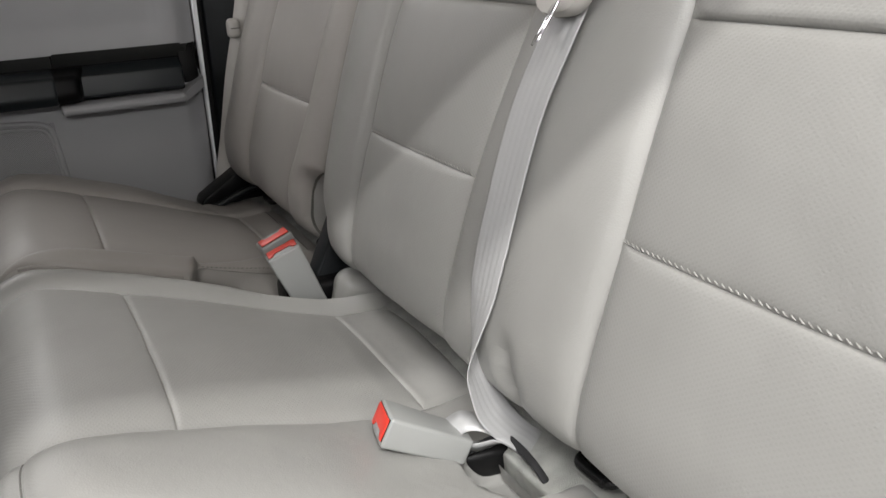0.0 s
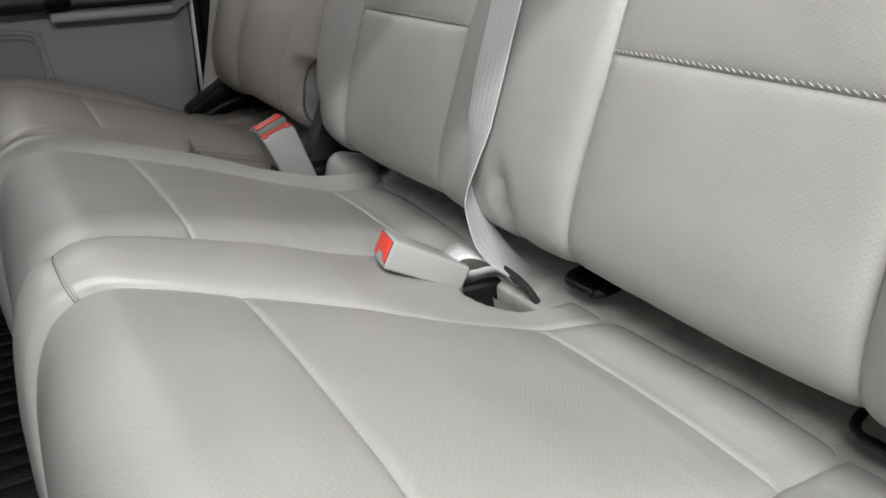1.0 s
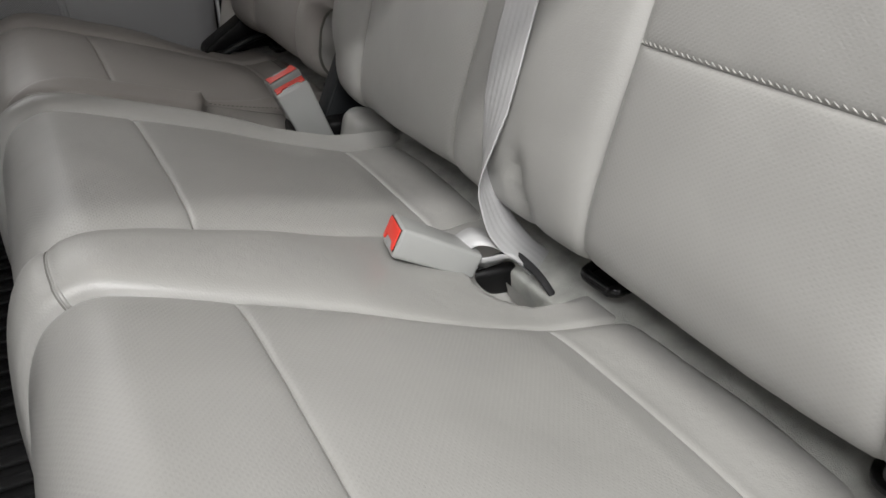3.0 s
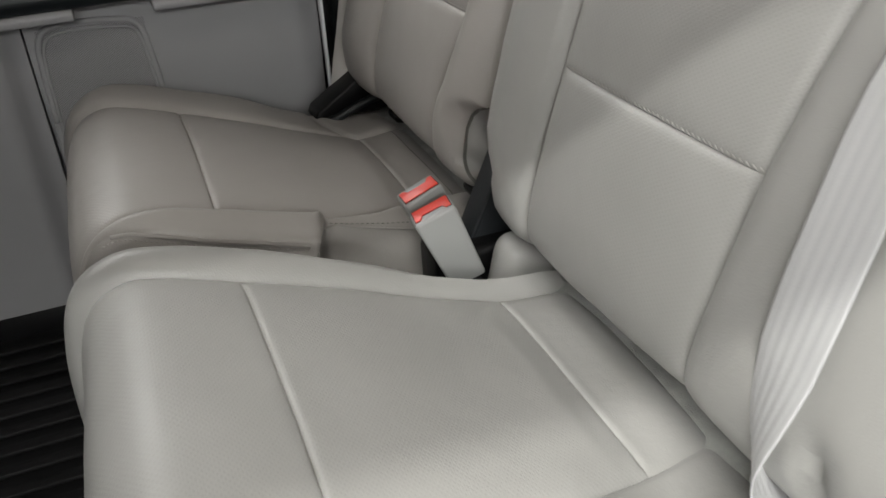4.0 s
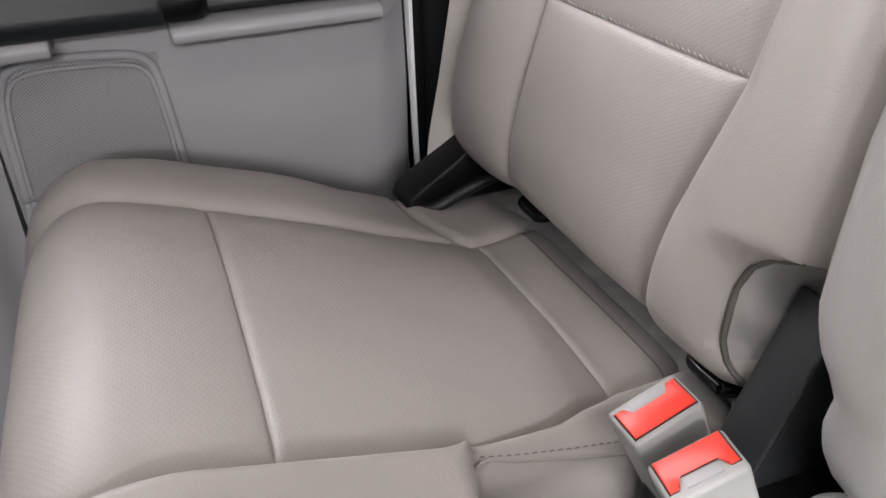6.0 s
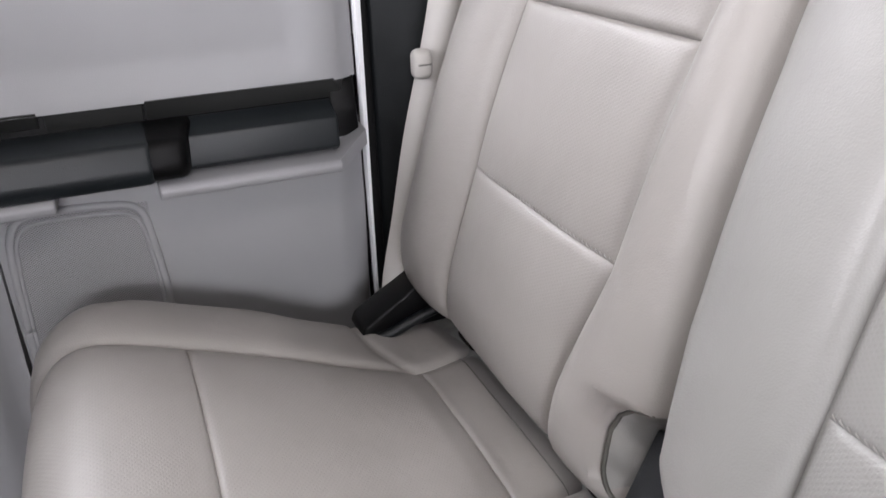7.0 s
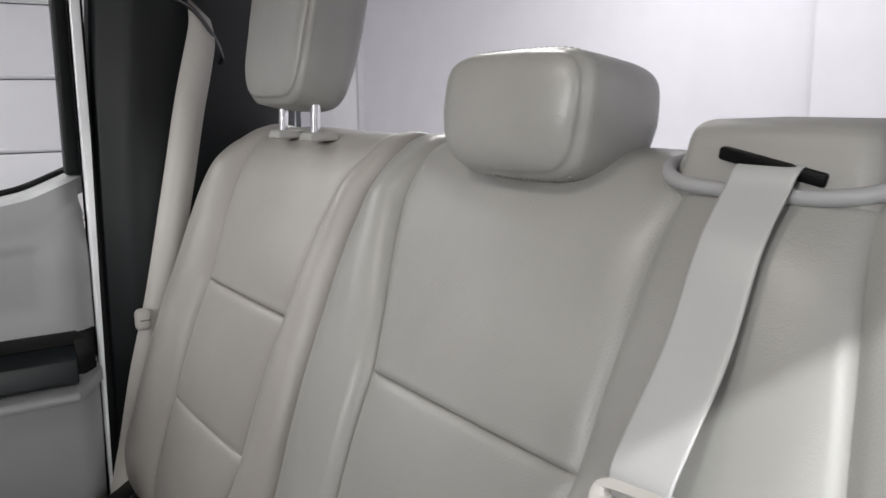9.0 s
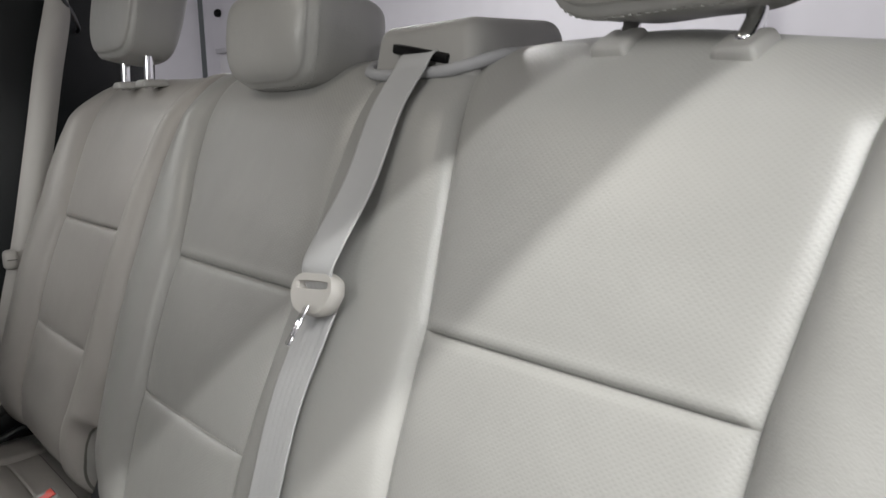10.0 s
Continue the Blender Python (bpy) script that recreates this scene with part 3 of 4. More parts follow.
        return np.array((v[0] * size[0] / 2 * wob * low, v[1] * size[1] / 2 * t * wob * low * pinch, v[2] * size[2] / 2 * pinch * wob * (0.9 + 0.1 * t)))

    def vid(p):
        q = tuple(np.round(p, 5))
        if q not in key:
            key[q] = len(verts)
            verts.append(shape(p))
        return key[q]

    g = np.linspace(-1, 1, k + 1)
    g = np.sign(g) * np.abs(g) ** 0.85
    for ax in range(3):
        for sg in (-1, 1):
            for i in range(k):
                for j in range(k):
                    quad = []
                    for a, b in ((i, j), (i + 1, j), (i + 1, j + 1), (i, j + 1)):
                        p = [0, 0, 0]
                        p[ax], p[(ax + 1) % 3], p[(ax + 2) % 3] = sg, g[a], g[b]
                        quad.append(vid(p))
                    faces.append(quad if sg > 0 else quad[::-1])
    turn = np.array(pose(*centre, 0, lean, 0))
    V = [turn[:3, :3] @ v + turn[:3, 3] for v in verts]
    ob = mesh_object("headrest", V, faces, M_HIDE, parent, "padded grey vinyl headrest with stitched side seams")
    ring = []
    for w in np.linspace(0, 2 * math.pi, 160):
        c, s_ = math.cos(w), math.sin(w)
        m = max(abs(c), abs(s_))
        q = shape((-(seam - 0.12), c / m, s_ / m)) * np.array((1, 1.003, 1.006))
        ring.append(turn[:3, :3] @ q + turn[:3, 3])
    mesh_object("stitching", *stitches(ring, 0.004, 0.003, 0.0005, normal=(-1, 0, 0.2)), M_HIDE, ob)
    if posts:
        bottom = turn[:3, :3] @ np.array((0, 0, -size[2] / 2)) + turn[:3, 3]
        for y in posts:
            v, f = tube([(bottom[0] + 0.006, y, bottom[2] + 0.03), (bottom[0] + 0.004, y, bottom[2] - 0.0), (bottom[0] + 0.002 - ahead, y, seat_z - 0.007)], 0.0065, 12, 12)
            mesh_object("stem", v, f, M_CHROME, ob, "chromed headrest stem")
            part("stem_guide", rbox((0.036 if ahead else 0.044, 0.036, lug), (bottom[0] + 0.004 - ahead, y - (0 if ahead else 0.008), seat_z - ahead * 6 * max(0.0, 0.3 - y)), min(0.004, lug * 0.4), 3, pose(0, 0, 0, 0, -tilt, 0), taper=(0.85, 0.85)), M_TRIM, ob, "moulded grey guide of a headrest stem")
    return ob


def seat(name, back, cushion, dents, label, seams, hide, embossed):
    """One section of the bench: its padded cushion and backrest, with their stitching."""
    root = tagged(new(name), label, "bench seat", "sections of the rear bench")
    b = Upholstery(BACK_PROFILE, back, seams, 1, dents[0], folds=((0.0028, 0.0), (0.005, 0.0022)))
    b.emit(root, ("backrest_bolster", "backrest_panel"), (hide, embossed))
    c = Upholstery(CUSHION_PROFILE, cushion, CUSHION_SEAMS, -1, dents[1], plain_tail=True, folds=((0.0035, 0), (0.0035, 0)), valley=0.82, crease=0.0018)
    c.emit(root, ("cushion_bolster", "cushion_panel"), (hide, embossed))
    for key in b.order:
        if b.grid[key][2]:
            mesh_object("stitching", *stitches(b.row(key, 0, 0.0006, 0.003), 0.0045, 0.0014, 0.0006, 0.0012, (-1, 0, 0.35)), M_THREAD, root)
    if "ib" in c.order:
        mesh_object("corner_welt", *tube(c.column("ia", 0, 0.0008, 0.43, 0.72)[::3], 0.002, 8, 120), hide, root, "rolled welt down the front corner of the cushion")
    for key in c.order:
        if c.grid[key][2] and "ib" not in c.order:
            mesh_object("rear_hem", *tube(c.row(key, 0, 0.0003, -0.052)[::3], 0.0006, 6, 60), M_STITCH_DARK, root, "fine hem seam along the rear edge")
    if "side" in c.order:
        start = 0.07 if "ib" in c.order else 0.285
        rim_, low_ = c.column("side", -1, 0.0005, start, 0.49), c.column("side", -4, 0.0005, start, 0.49)
        line_ = rim_ + (low_ - rim_) / np.linalg.norm(low_ - rim_, axis=1)[:, None] * 0.006
        mesh_object("stitching", *stitches(line_, 0.0036, 0.0012, 0.0007, normal=(0, -0.7, 0.7)), hide, root, "fine stitching under the welt")
        mesh_object("welt", *tube([q for q in c.column("near", 0, -0.0005, 0.07 if "ib" in c.order else 0.285, 0.493)[::4]], 0.0024, 8, 160), hide, root, "rolled welt along the cushion edge")
    return root, b, c


wide, wide_b, wide_c = seat("bench_seat", wide_back, wide_cushion, (tight_wrinkles, buckle_pit), "wide grey vinyl bench section for two, beside the open door", [(0.0008, 0.2025), (0.0568, 0.355)], M_HIDE, M_EMBOSS)
narrow, narrow_b, narrow_c = seat("bench_seat", narrow_back, narrow_cushion, (None, rear_corner), "narrow taupe-grey vinyl bench section beside the closed door", [(0.0008, 0.2025), (0.06, 0.362)], M_WARM_HIDE, M_WARM_EMBOSS)
headrest((0.19, 0.252, 0.694), (0.105, 0.24, 0.24), wide, lean=3, posts=(0.299, 0.2), lug=0.014, seat_z=0.56, ahead=0.014, tilt=26)
headrest((0.175, 0.737, 0.591), (0.134, 0.2, 0.11), wide, n=4.3, taper=0.78, lean=8)
headrest((0.172, 1.212, 0.705), (0.105, 0.196, 0.225), narrow, posts=(1.253, 1.155), lug=0.011)

# upright seam in the side of the wide cushion, below its welt
i_ = int(np.argmin(np.abs(wide_c.p[:, 0] + 0.206) + 9 * (wide_c.p[:, 1] < 0.0)))
side_ = [q + np.array((0, -0.0012, 0)) for q in wide_c.grid["side"][0][i_]][1:-1:2]
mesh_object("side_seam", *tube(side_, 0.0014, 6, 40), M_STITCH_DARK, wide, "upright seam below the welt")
mesh_object("side_fold", *tube([q + np.array((0.004, 0.0004, 0)) for q in side_], 0.002, 6, 40), M_HIDE, wide)

# stitched pocket of the narrow cushion, where its buckles stand
pocket = narrow_c.column("near", 1, 0.0004, 0.12, 0.282)
mesh_object("pocket_hem", *tube(pocket[::3], 0.0013, 6, 60), M_WARM_HIDE, narrow, "stitched hem of the buckle pocket")
mesh_object("stitching", *stitches(narrow_c.column("near", 4, 0.0004, 0.12, 0.25), 0.0035, 0.0025, 0.0005), M_STITCH_DARK, narrow)
i_ = int(np.argmin(np.abs(narrow_c.p[:, 0] + 0.211) + 9 * (narrow_c.p[:, 1] < 0.0)))
mesh_object("pocket_seam", *tube([q + np.array((0, -0.0008, 0)) for q in narrow_c.grid["side"][0][i_][2:]][::2], 0.0011, 6, 40), M_STITCH_DARK, narrow, "upright seam at the edge of the buckle pocket")

# short dart seam over the front of the ridge between the two places
i_ = int(np.argmin(np.abs(wide_c.p[:, 0] + 0.411) + 9 * (wide_c.p[:, 1] < 0.03)))
row_ = wide_c.grid["mid"][0][i_]
dart = [q + np.array((-0.0004, 0, 0.0003)) for q in row_ if 0.442 < q[1] < 0.54]
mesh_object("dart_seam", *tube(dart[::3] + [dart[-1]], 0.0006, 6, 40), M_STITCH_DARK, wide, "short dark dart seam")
mesh_object("dart_fold", *tube([q + np.array((0.003, 0, 0.0006)) for q in dart[::3] + [dart[-1]]], 0.0016, 6, 40), M_HIDE, wide)


def cover_at(up, z, sink):
    """The x of a backrest's cover at a height, sunk below its face."""
    pick = [(q[1], q[0] - n[0] * sink) for q, n in zip(up.p, up.n) if q[0] < 0.1 and 0.02 < q[1] < 0.2 and n[0] < -0.5]
    pick.sort()
    return float(np.interp(z, [a for a, _ in pick], [b for _, b in pick]))


def hem_line(up, edge, z0, z1, off, sink):
    """The rim of a backrest's cut corner, off metres in from the cut and sink below the cover."""
    pts = []
    for z in np.linspace(z0, z1, 600):
        p = np.array((cover_at(up, z, sink), edge(z) + off, z + 0.4 * off * float(smooth(z1 - 0.006, z1, z))))
        if not pts or np.linalg.norm(p - pts[-1]) > 0.004:
            pts.append(p)
    return pts


for thing, up, edge, z0, z1, out in ((wide, wide_b, lambda z: -0.025 + wide_notch(z), 0.052, 0.1298, -0.032), (narrow, narrow_b, lambda z: along(z, (0.05, 0.965), (0.2, 0.973)) + narrow_notch(z), 0.03, 0.1288, 0.962)):
    mesh_object("hem", *tube(hem_line(up, edge, z0, z1, 0.0015, 0.006), 0.002, 8, 90), M_LINING, thing, "turned hem of the cut corner")
    mesh_object("seam", *tube(hem_line(up, edge, z0, z1, 0.009, 0.0012), 0.0009, 6, 90), M_STITCH_DARK, thing, "dark seam beside the hem")
    verts, faces = [], []
    rows = np.linspace(z0 + 0.004, z1 + 0.006, 30)
    for z in rows:
        e0 = edge(min(z, z1)) + 0.003
        for k in range(15):
            u = k / 14
            y = e0 - u * min(e0 - out, 0.03)
            deep = 0.006 + 0.05 * u ** 1.4 + 0.007 * math.sin(math.pi * u) * math.sin((z - z0) * 70 + u * 2.5)
            verts.append((cover_at(up, z, 0) + deep, y, z - 0.012 * u * (z - z0) / (z1 - z0)))
    faces = [(i * 15 + j, (i + 1) * 15 + j, (i + 1) * 15 + j + 1, i * 15 + j + 1) for i in range(29) for j in range(14)]
    mesh_object("lining", verts, faces, M_LINING if thing is wide else M_HIDE, thing, "loose olive-grey lining in the cut corner" if thing is wide else "grey vinyl lining in the cut corner")

flap = rbox((0.075, 0.05, 0.1), (-0.012, 0.907, -0.042), 0.022, 6, pose(0, 0, 0, 0, 12, -14))
part("corner_flap", flap, M_HIDE, wide, "rounded vinyl flap at the rear corner of the cushion")

# carpeted gap behind the cushions
tagged(part("carpet", rbox((0.3, 1.4, 0.03), (0.115, 0.75, -0.016), 0.004, 3, pose(0, 0, 0, 0, -11, 0)), M_CARPET), "grey carpet between cushion and backrest", kind="structure")
slab("seat_pan", (-0.4, 0.02, -0.25), (0.28, 1.44, -0.12), M_BLACK, "black steel pan under the bench")


# ---------------------------------------------------------------- child-seat anchors
def anchor(y, kind):
    """A child-seat anchor: a bent wire loop, with a moulded black guide or bare."""
    root = tagged(new("child_seat_anchor"), "black wire child-seat anchor above the carpet" if kind == "bare" else "black plastic child-seat anchor guide above the carpet", "anchor", "child-seat anchors")
    if kind == "bare":
        w = 0.025
        pts_ = [(0.045, y + w, 0.018), (0.02, y + w, 0.011), (0.0, y + w - 0.002, 0.005), (-0.01, y + w * 0.6, 0.003), (-0.011, y, 0.003), (-0.01, y - w * 0.6, 0.003), (0.0, y - w + 0.002, 0.005), (0.02, y - w, 0.011), (0.045, y - w, 0.018)]
        mesh_object("loop", *tube(pts_, 0.0036, 10, 70), M_GLOSS_BLACK, root)
    else:
        rim_ = [(-0.008, y - 0.016), (-0.008, y + 0.016), (-0.002, y + 0.021), (0.026, y + 0.021), (0.032, y + 0.016), (0.032, y - 0.016), (0.026, y - 0.021), (-0.002, y - 0.021)]
        mesh_object("guide", *tube([(a, b, 0.0 + 0.2 * a) for a, b in rim_], 0.0055, 10, 90, True), M_GLOSS_BLACK, root)
        part("plate", rbox((0.036, 0.04, 0.006), (0.012, y, -0.001), 0.001, 2, pose(0, 0, 0, 0, -11, 0)), M_BLACK, root)
    return root


anchor(0.401, "guide")
anchor(0.113, "bare")
anchor(1.329, "guide")
anchor(1.048, "guide")


# ---------------------------------------------------------------- buckles
def buckle(matrix, label, size=1.0):
    """A buckle: a tapered grey housing with a red release button set into its mouth; its local +z is the mouth."""
    root = tagged(new("seat_belt_buckle"), label, "buckle", "seat belt buckles")
    root.matrix_world = matrix
    L, W, T = 0.082 * size, 0.042 * size, 0.029 * size
    h = rbox((W * 0.84, T * 0.86, L), (0, 0, -L / 2), 0.0035, 3, taper=(1.19, 1.16))
    part("housing", h, M_BUCKLE, root)

    def bow(k, z0, z1):
        """The outline of the release button, with its two wings, as a flat block."""
        bm = bmesh.new()
        out = [(-0.43, -0.4), (0.43, -0.4), (0.43, 0.3), (0.31, 0.3), (0.24, 0.07), (-0.24, 0.07), (-0.31, 0.3), (-0.43, 0.3)]
        lo, hi = [[bm.verts.new((x * W * k, y * T * k, z)) for x, y in out] for z in (z0, z1)]
        bm.faces.new(lo[::-1])
        bm.faces.new(hi)
        for a in range(8):
            bm.faces.new((lo[a], lo[(a + 1) % 8], hi[(a + 1) % 8], hi[a]))
        return bm

    part("mouth_rim", bow(1.04, -0.004, 0.0004), M_BLACK, root, smooth=False)
    head = bow(1.0, -0.004, 0.0016)
    bmesh.ops.bevel(head, geom=[g for g in head.edges if g.calc_length() > 0 and min(v.co.z for v in g.verts) > 0], offset=0.0008, segments=2, profile=0.5, affect="EDGES")
    part("release_button", head, M_RED, root, "bright red release button")
    part("mouth", rbox((W * 0.46, T * 0.24, 0.0012), (0, T * 0.22, 0.0), 0.0004, 2), M_LEDGE, root, "pale slot for the tongue")
    return root


def frame_axes(origin, zdir, xdir):
    z = Vector(zdir).normalized()
    x = Vector(xdir)
    x = (x - z * x.dot(z)).normalized()
    y = z.cross(x)
    return Matrix(((x.x, y.x, z.x, origin[0]), (x.y, y.y, z.y, origin[1]), (x.z, y.z, z.z, origin[2]), (0, 0, 0, 1)))


buckle_centre = buckle(frame_axes((-0.143, 0.521, 0.026), (-0.84, 0.2, 0.44), (0.1, 1, 0.0)), "grey buckle with red button lying on the wide cushion")
for pts_, ws in (([(-0.082, 0.512, 0.004), (-0.07, 0.507, 0.011), (-0.057, 0.5, 0.009), (-0.046, 0.492, 0.001), (-0.037, 0.487, -0.006), (-0.027, 0.485, -0.016)], [(0.1, 1, 0.25), (0.15, 1, 0.3), (0.2, 1, 0.25), (0.3, 1, 0.1), (0.4, 1, 0), (0.4, 1, 0)]),
                 ([(-0.084, 0.507, -0.007), (-0.073, 0.5, -0.011), (-0.063, 0.495, -0.012), (-0.053, 0.49, -0.009), (-0.042, 0.487, -0.01), (-0.029, 0.484, -0.019)], [(0, 1, -0.5), (0.1, 0.8, -0.8), (0.2, 0.7, -0.9), (0.2, 0.7, -0.8), (0.3, 1, -0.5), (0.4, 1, -0.3)])):
    v, f, uv = ribbon(pts_, ws, 0.025, 0.0018, 40)
    ob = mesh_object("strap", v, f, M_WEB, buckle_centre, "shiny grey buckle strap", uv=uv)
    ob.matrix_parent_inverse = buckle_centre.matrix_world.inverted()

v, f, uv = ribbon([(-0.082, 0.512, -0.018), (-0.066, 0.506, -0.02), (-0.05, 0.5, -0.013), (-0.038, 0.49, -0.008), (-0.032, 0.47, -0.012), (-0.03, 0.452, -0.018), (-0.026, 0.44, -0.03)], [(0.6, 0.5, 0.6)] * 7, 0.009, 0.003, 40, 2)
ob = mesh_object("strap_tail", v, f, M_WEB_BLACK, buckle_centre, "black underside of the strap running into the carpet", uv=uv)
ob.matrix_parent_inverse = buckle_centre.matrix_world.inverted()
# solid black block added for the deep shade in the hollow under the strap
tagged(part("strap_shade_block", rbox((0.05, 0.014, 0.034), (-0.05, 0.511, -0.042), 0.006, 3, pose(0, 0, 0, 14, 0, -8)), M_RUBBER), "black opening in the cushion under the buckle strap", kind="structure")

for k, org in enumerate(((-0.1, 0.938, 0.046), (-0.098, 0.982, 0.05))):
    bk = buckle(frame_axes(org, (-0.36, 0.03 if k else 0.06, 0.93), (-0.93, 0.12, -0.36) if k == 0 else (0.93, 0.0, 0.36)), "upright grey buckle with red button between the seat sections", 1.1)
    v, f, uv = ribbon([(org[0] + 0.028, org[1] - 0.006, org[2] - 0.075), (org[0] + 0.045, org[1] - 0.008, org[2] - 0.12), (org[0] + 0.075, org[1] - 0.005, org[2] - 0.16)],
                      [(1, 0, 0.3), (1, 0, 0.3), (1, 0, 0.5)], 0.03, 0.003, 14)
    ob = mesh_object("stalk", v, f, M_WEB_BLACK, bk, "black webbing stalk", uv=uv)
    ob.matrix_parent_inverse = bk.matrix_world.inverted()

# black hinge arm in the gap between the two backrests
hinge = tagged(new("steel_bracket"), "black steel bracket between the two backrests", "bracket")
lean_ = pose(0, 0, 0, 0, 25, 0)
part("arm", join(rbox((0.006, 0.036, 0.17), (-0.034, 0.972, 0.024), 0.0025, 3, lean_), rbox((0.05, 0.006, 0.16), (-0.012, 0.957, 0.012), 0.0025, 3, lean_)), M_BRACKET, hinge, "flanged satin dark steel arm")
part("arm", rbox((0.04, 0.012, 0.17), (0.036, 0.962, 0.0), 0.004, 3, lean_), M_BLACK, hinge)
part("base", join(rbox((0.2, 0.06, 0.1), (0.0, 0.962, -0.058), 0.01, 3), rbox((0.12, 0.07, 0.06), (-0.1, 0.93, -0.09), 0.01, 3)), M_BLACK, hinge)


# ---------------------------------------------------------------- seat belts
BACK_LINE = catmull(BACK_PROFILE, np.linspace(0, 1, 2000))[150:1100]


def back_front(z, proud):
    """The x of the backrests' front at a height, lifted clear of the cover."""
    i = int(np.argmin(np.abs(BACK_LINE[:, 1] - z) + np.maximum(0, BACK_LINE[:, 0] - 0.17)))
    return float(BACK_LINE[i, 0]) - proud


def tongue(matrix, parent, grip_mat, size=1.0):
    """A belt tongue: a moulded grip with a slot for the webbing, and a chromed blade with its latch hole."""
    bm = bmesh.new()
    outer = catmull([(-0.041, 0.002), (-0.036, 0.015), (-0.02, 0.021), (0.02, 0.021), (0.036, 0.015), (0.041, 0.002), (0.033, -0.012), (0.018, -0.02), (-0.018, -0.02), (-0.033, -0.012), (-0.041, 0.002)], np.linspace(0, 1, 41))[:-1]
    inner = catmull([(-0.027, 0.008), (-0.025, 0.011), (0.025, 0.011), (0.027, 0.008), (0.025, 0.005), (-0.025, 0.005), (-0.027, 0.008)], np.linspace(0, 1, 41))[:-1]
    rings = []
    for pts, scale, d in ((inner, 1, -0.0055), (inner, 1.12, -0.0075), (outer, 0.93, -0.0075), (outer, 1.0, -0.003), (outer, 1.0, 0.003), (outer, 0.93, 0.0075), (inner, 1.12, 0.0075), (inner, 1, 0.0055)):
        rings.append([bm.verts.new((p[0] * scale, d, (p[1] - 0.008 * (pts is inner)) * (scale if pts is outer else 1.15 if scale > 1 else 1) + 0.008 * (pts is inner))) for p in pts])
    for a_, b_ in zip(rings, rings[1:] + rings[:1]):
        for i in range(40):
            bm.faces.new((a_[i], a_[(i + 1) % 40], b_[(i + 1) % 40], b_[i]))
    ob = part("tongue_grip", bm, grip_mat, parent, "rounded plastic grip of the belt tongue")
    ob.matrix_world = matrix @ Matrix.Scale(size, 4)
    blade = join(rbox((0.025, 0.0025, 0.014), (0, -0.002, -0.024), 0.0008, 2), rbox((0.005, 0.0025, 0.02), (-0.01, -0.002, -0.04), 0.0008, 2), rbox((0.005, 0.0025, 0.02), (0.01, -0.002, -0.04), 0.0008, 2),
                 rbox((0.025, 0.0025, 0.01), (0, -0.002, -0.053), 0.0008, 2))
    bl = part("blade", blade, M_CHROME, ob, "chromed blade with a latch hole")
    bl.matrix_basis = pose(-0.01, 0.01, 0.004, 16, 0, -22)
    return ob


belt = tagged(new("seat_belt"), "grey webbing belt hanging down the wide backrest from a shoulder slot", "seat belt", "seat belts")
line = [(0.162, 0.502, 0.569), (0.148, 0.502, 0.5655), (0.139, 0.503, 0.553)]
for z, y, proud in ((0.52, 0.5, 0.026), (0.46, 0.494, 0.028), (0.41, 0.491, 0.042), (0.392, 0.491, 0.045), (0.378, 0.492, 0.037), (0.365, 0.494, 0.027), (0.34, 0.499, 0.025), (0.28, 0.509, 0.025), (0.2, 0.511, 0.024), (0.12, 0.511, 0.022), (0.07, 0.511, 0.02)):
    line.append((back_front(z, proud), y, z))
line += [(-0.052, 0.503, 0.04), (-0.044, 0.497, 0.018), (-0.03, 0.492, -0.002), (-0.014, 0.489, -0.018), (0.002, 0.487, -0.04)]
wides = [(0, 1, 0)] * 13 + [(0.1, 1, 0.08), (0.4, 1, 0), (0.8, 0.8, 0), (1, 0.6, 0), (1, 0.5, -0.1), (1, 0.5, -0.1)]
v, f, uv = ribbon(line, wides, 0.047, 0.0014, 260, 6, 0.3)
mesh_object("webbing", v, f, M_WEB, belt, "ribbed grey webbing", uv=uv)
tongue(frame_axes((back_front(0.37, 0.036), 0.493, 0.37), (0.34, 0.1, 0.94), (0, 1, -0.12)), belt, M_WEB_LIGHT, 0.86)

far_belt = tagged(new("seat_belt"), "beige webbing belt running down the dark pillar beside the narrow backrest", "seat belt", "seat belts")
v, f, uv = ribbon([(0.134, 1.518, 0.75), (0.132, 1.506, 0.732), (0.131, 1.502, 0.71), (0.124, 1.5, 0.68), (0.103, 1.496, 0.6), (0.08, 1.49, 0.5), (0.056, 1.483, 0.4), (0.031, 1.477, 0.3), (0.002, 1.471, 0.2), (-0.022, 1.464, 0.1), (-0.042, 1.454, 0.03), (-0.05, 1.442, -0.02)],
                  [(0.65, -0.2, -0.7), (0.8, -0.2, -0.45), (1, -0.2, -0.25), (1, -0.2, -0.2), (1, -0.2, -0.2), (1, -0.2, -0.1), (1, -0.25, 0), (1, -0.3, 0), (1, -0.3, 0), (1, -0.3, 0), (1, -0.3, 0.1), (1, -0.3, 0.1)], 0.047, 0.0014, 110, 0)
mesh_object("webbing", v, f, M_WEB_LIGHT, far_belt, "smooth beige webbing", uv=uv)
knob_ = part("tongue_grip", rbox((0.024, 0.02, 0.034), (0.003, 1.471, 0.279), 0.0085, 4, None), M_WEB_LIGHT, far_belt, "small rounded plastic grip on the belt")
part("slot", rbox((0.016, 0.002, 0.002), (0.004, 1.4612, 0.279), 0.0008, 2), M_STITCH_DARK, knob_)
v, f = tube([(0.095, 1.535, 0.768), (0.108, 1.512, 0.758), (0.128, 1.503, 0.738), (0.152, 1.502, 0.702), (0.165, 1.512, 0.675), (0.17, 1.535, 0.668)], 0.0035, 10, 30)
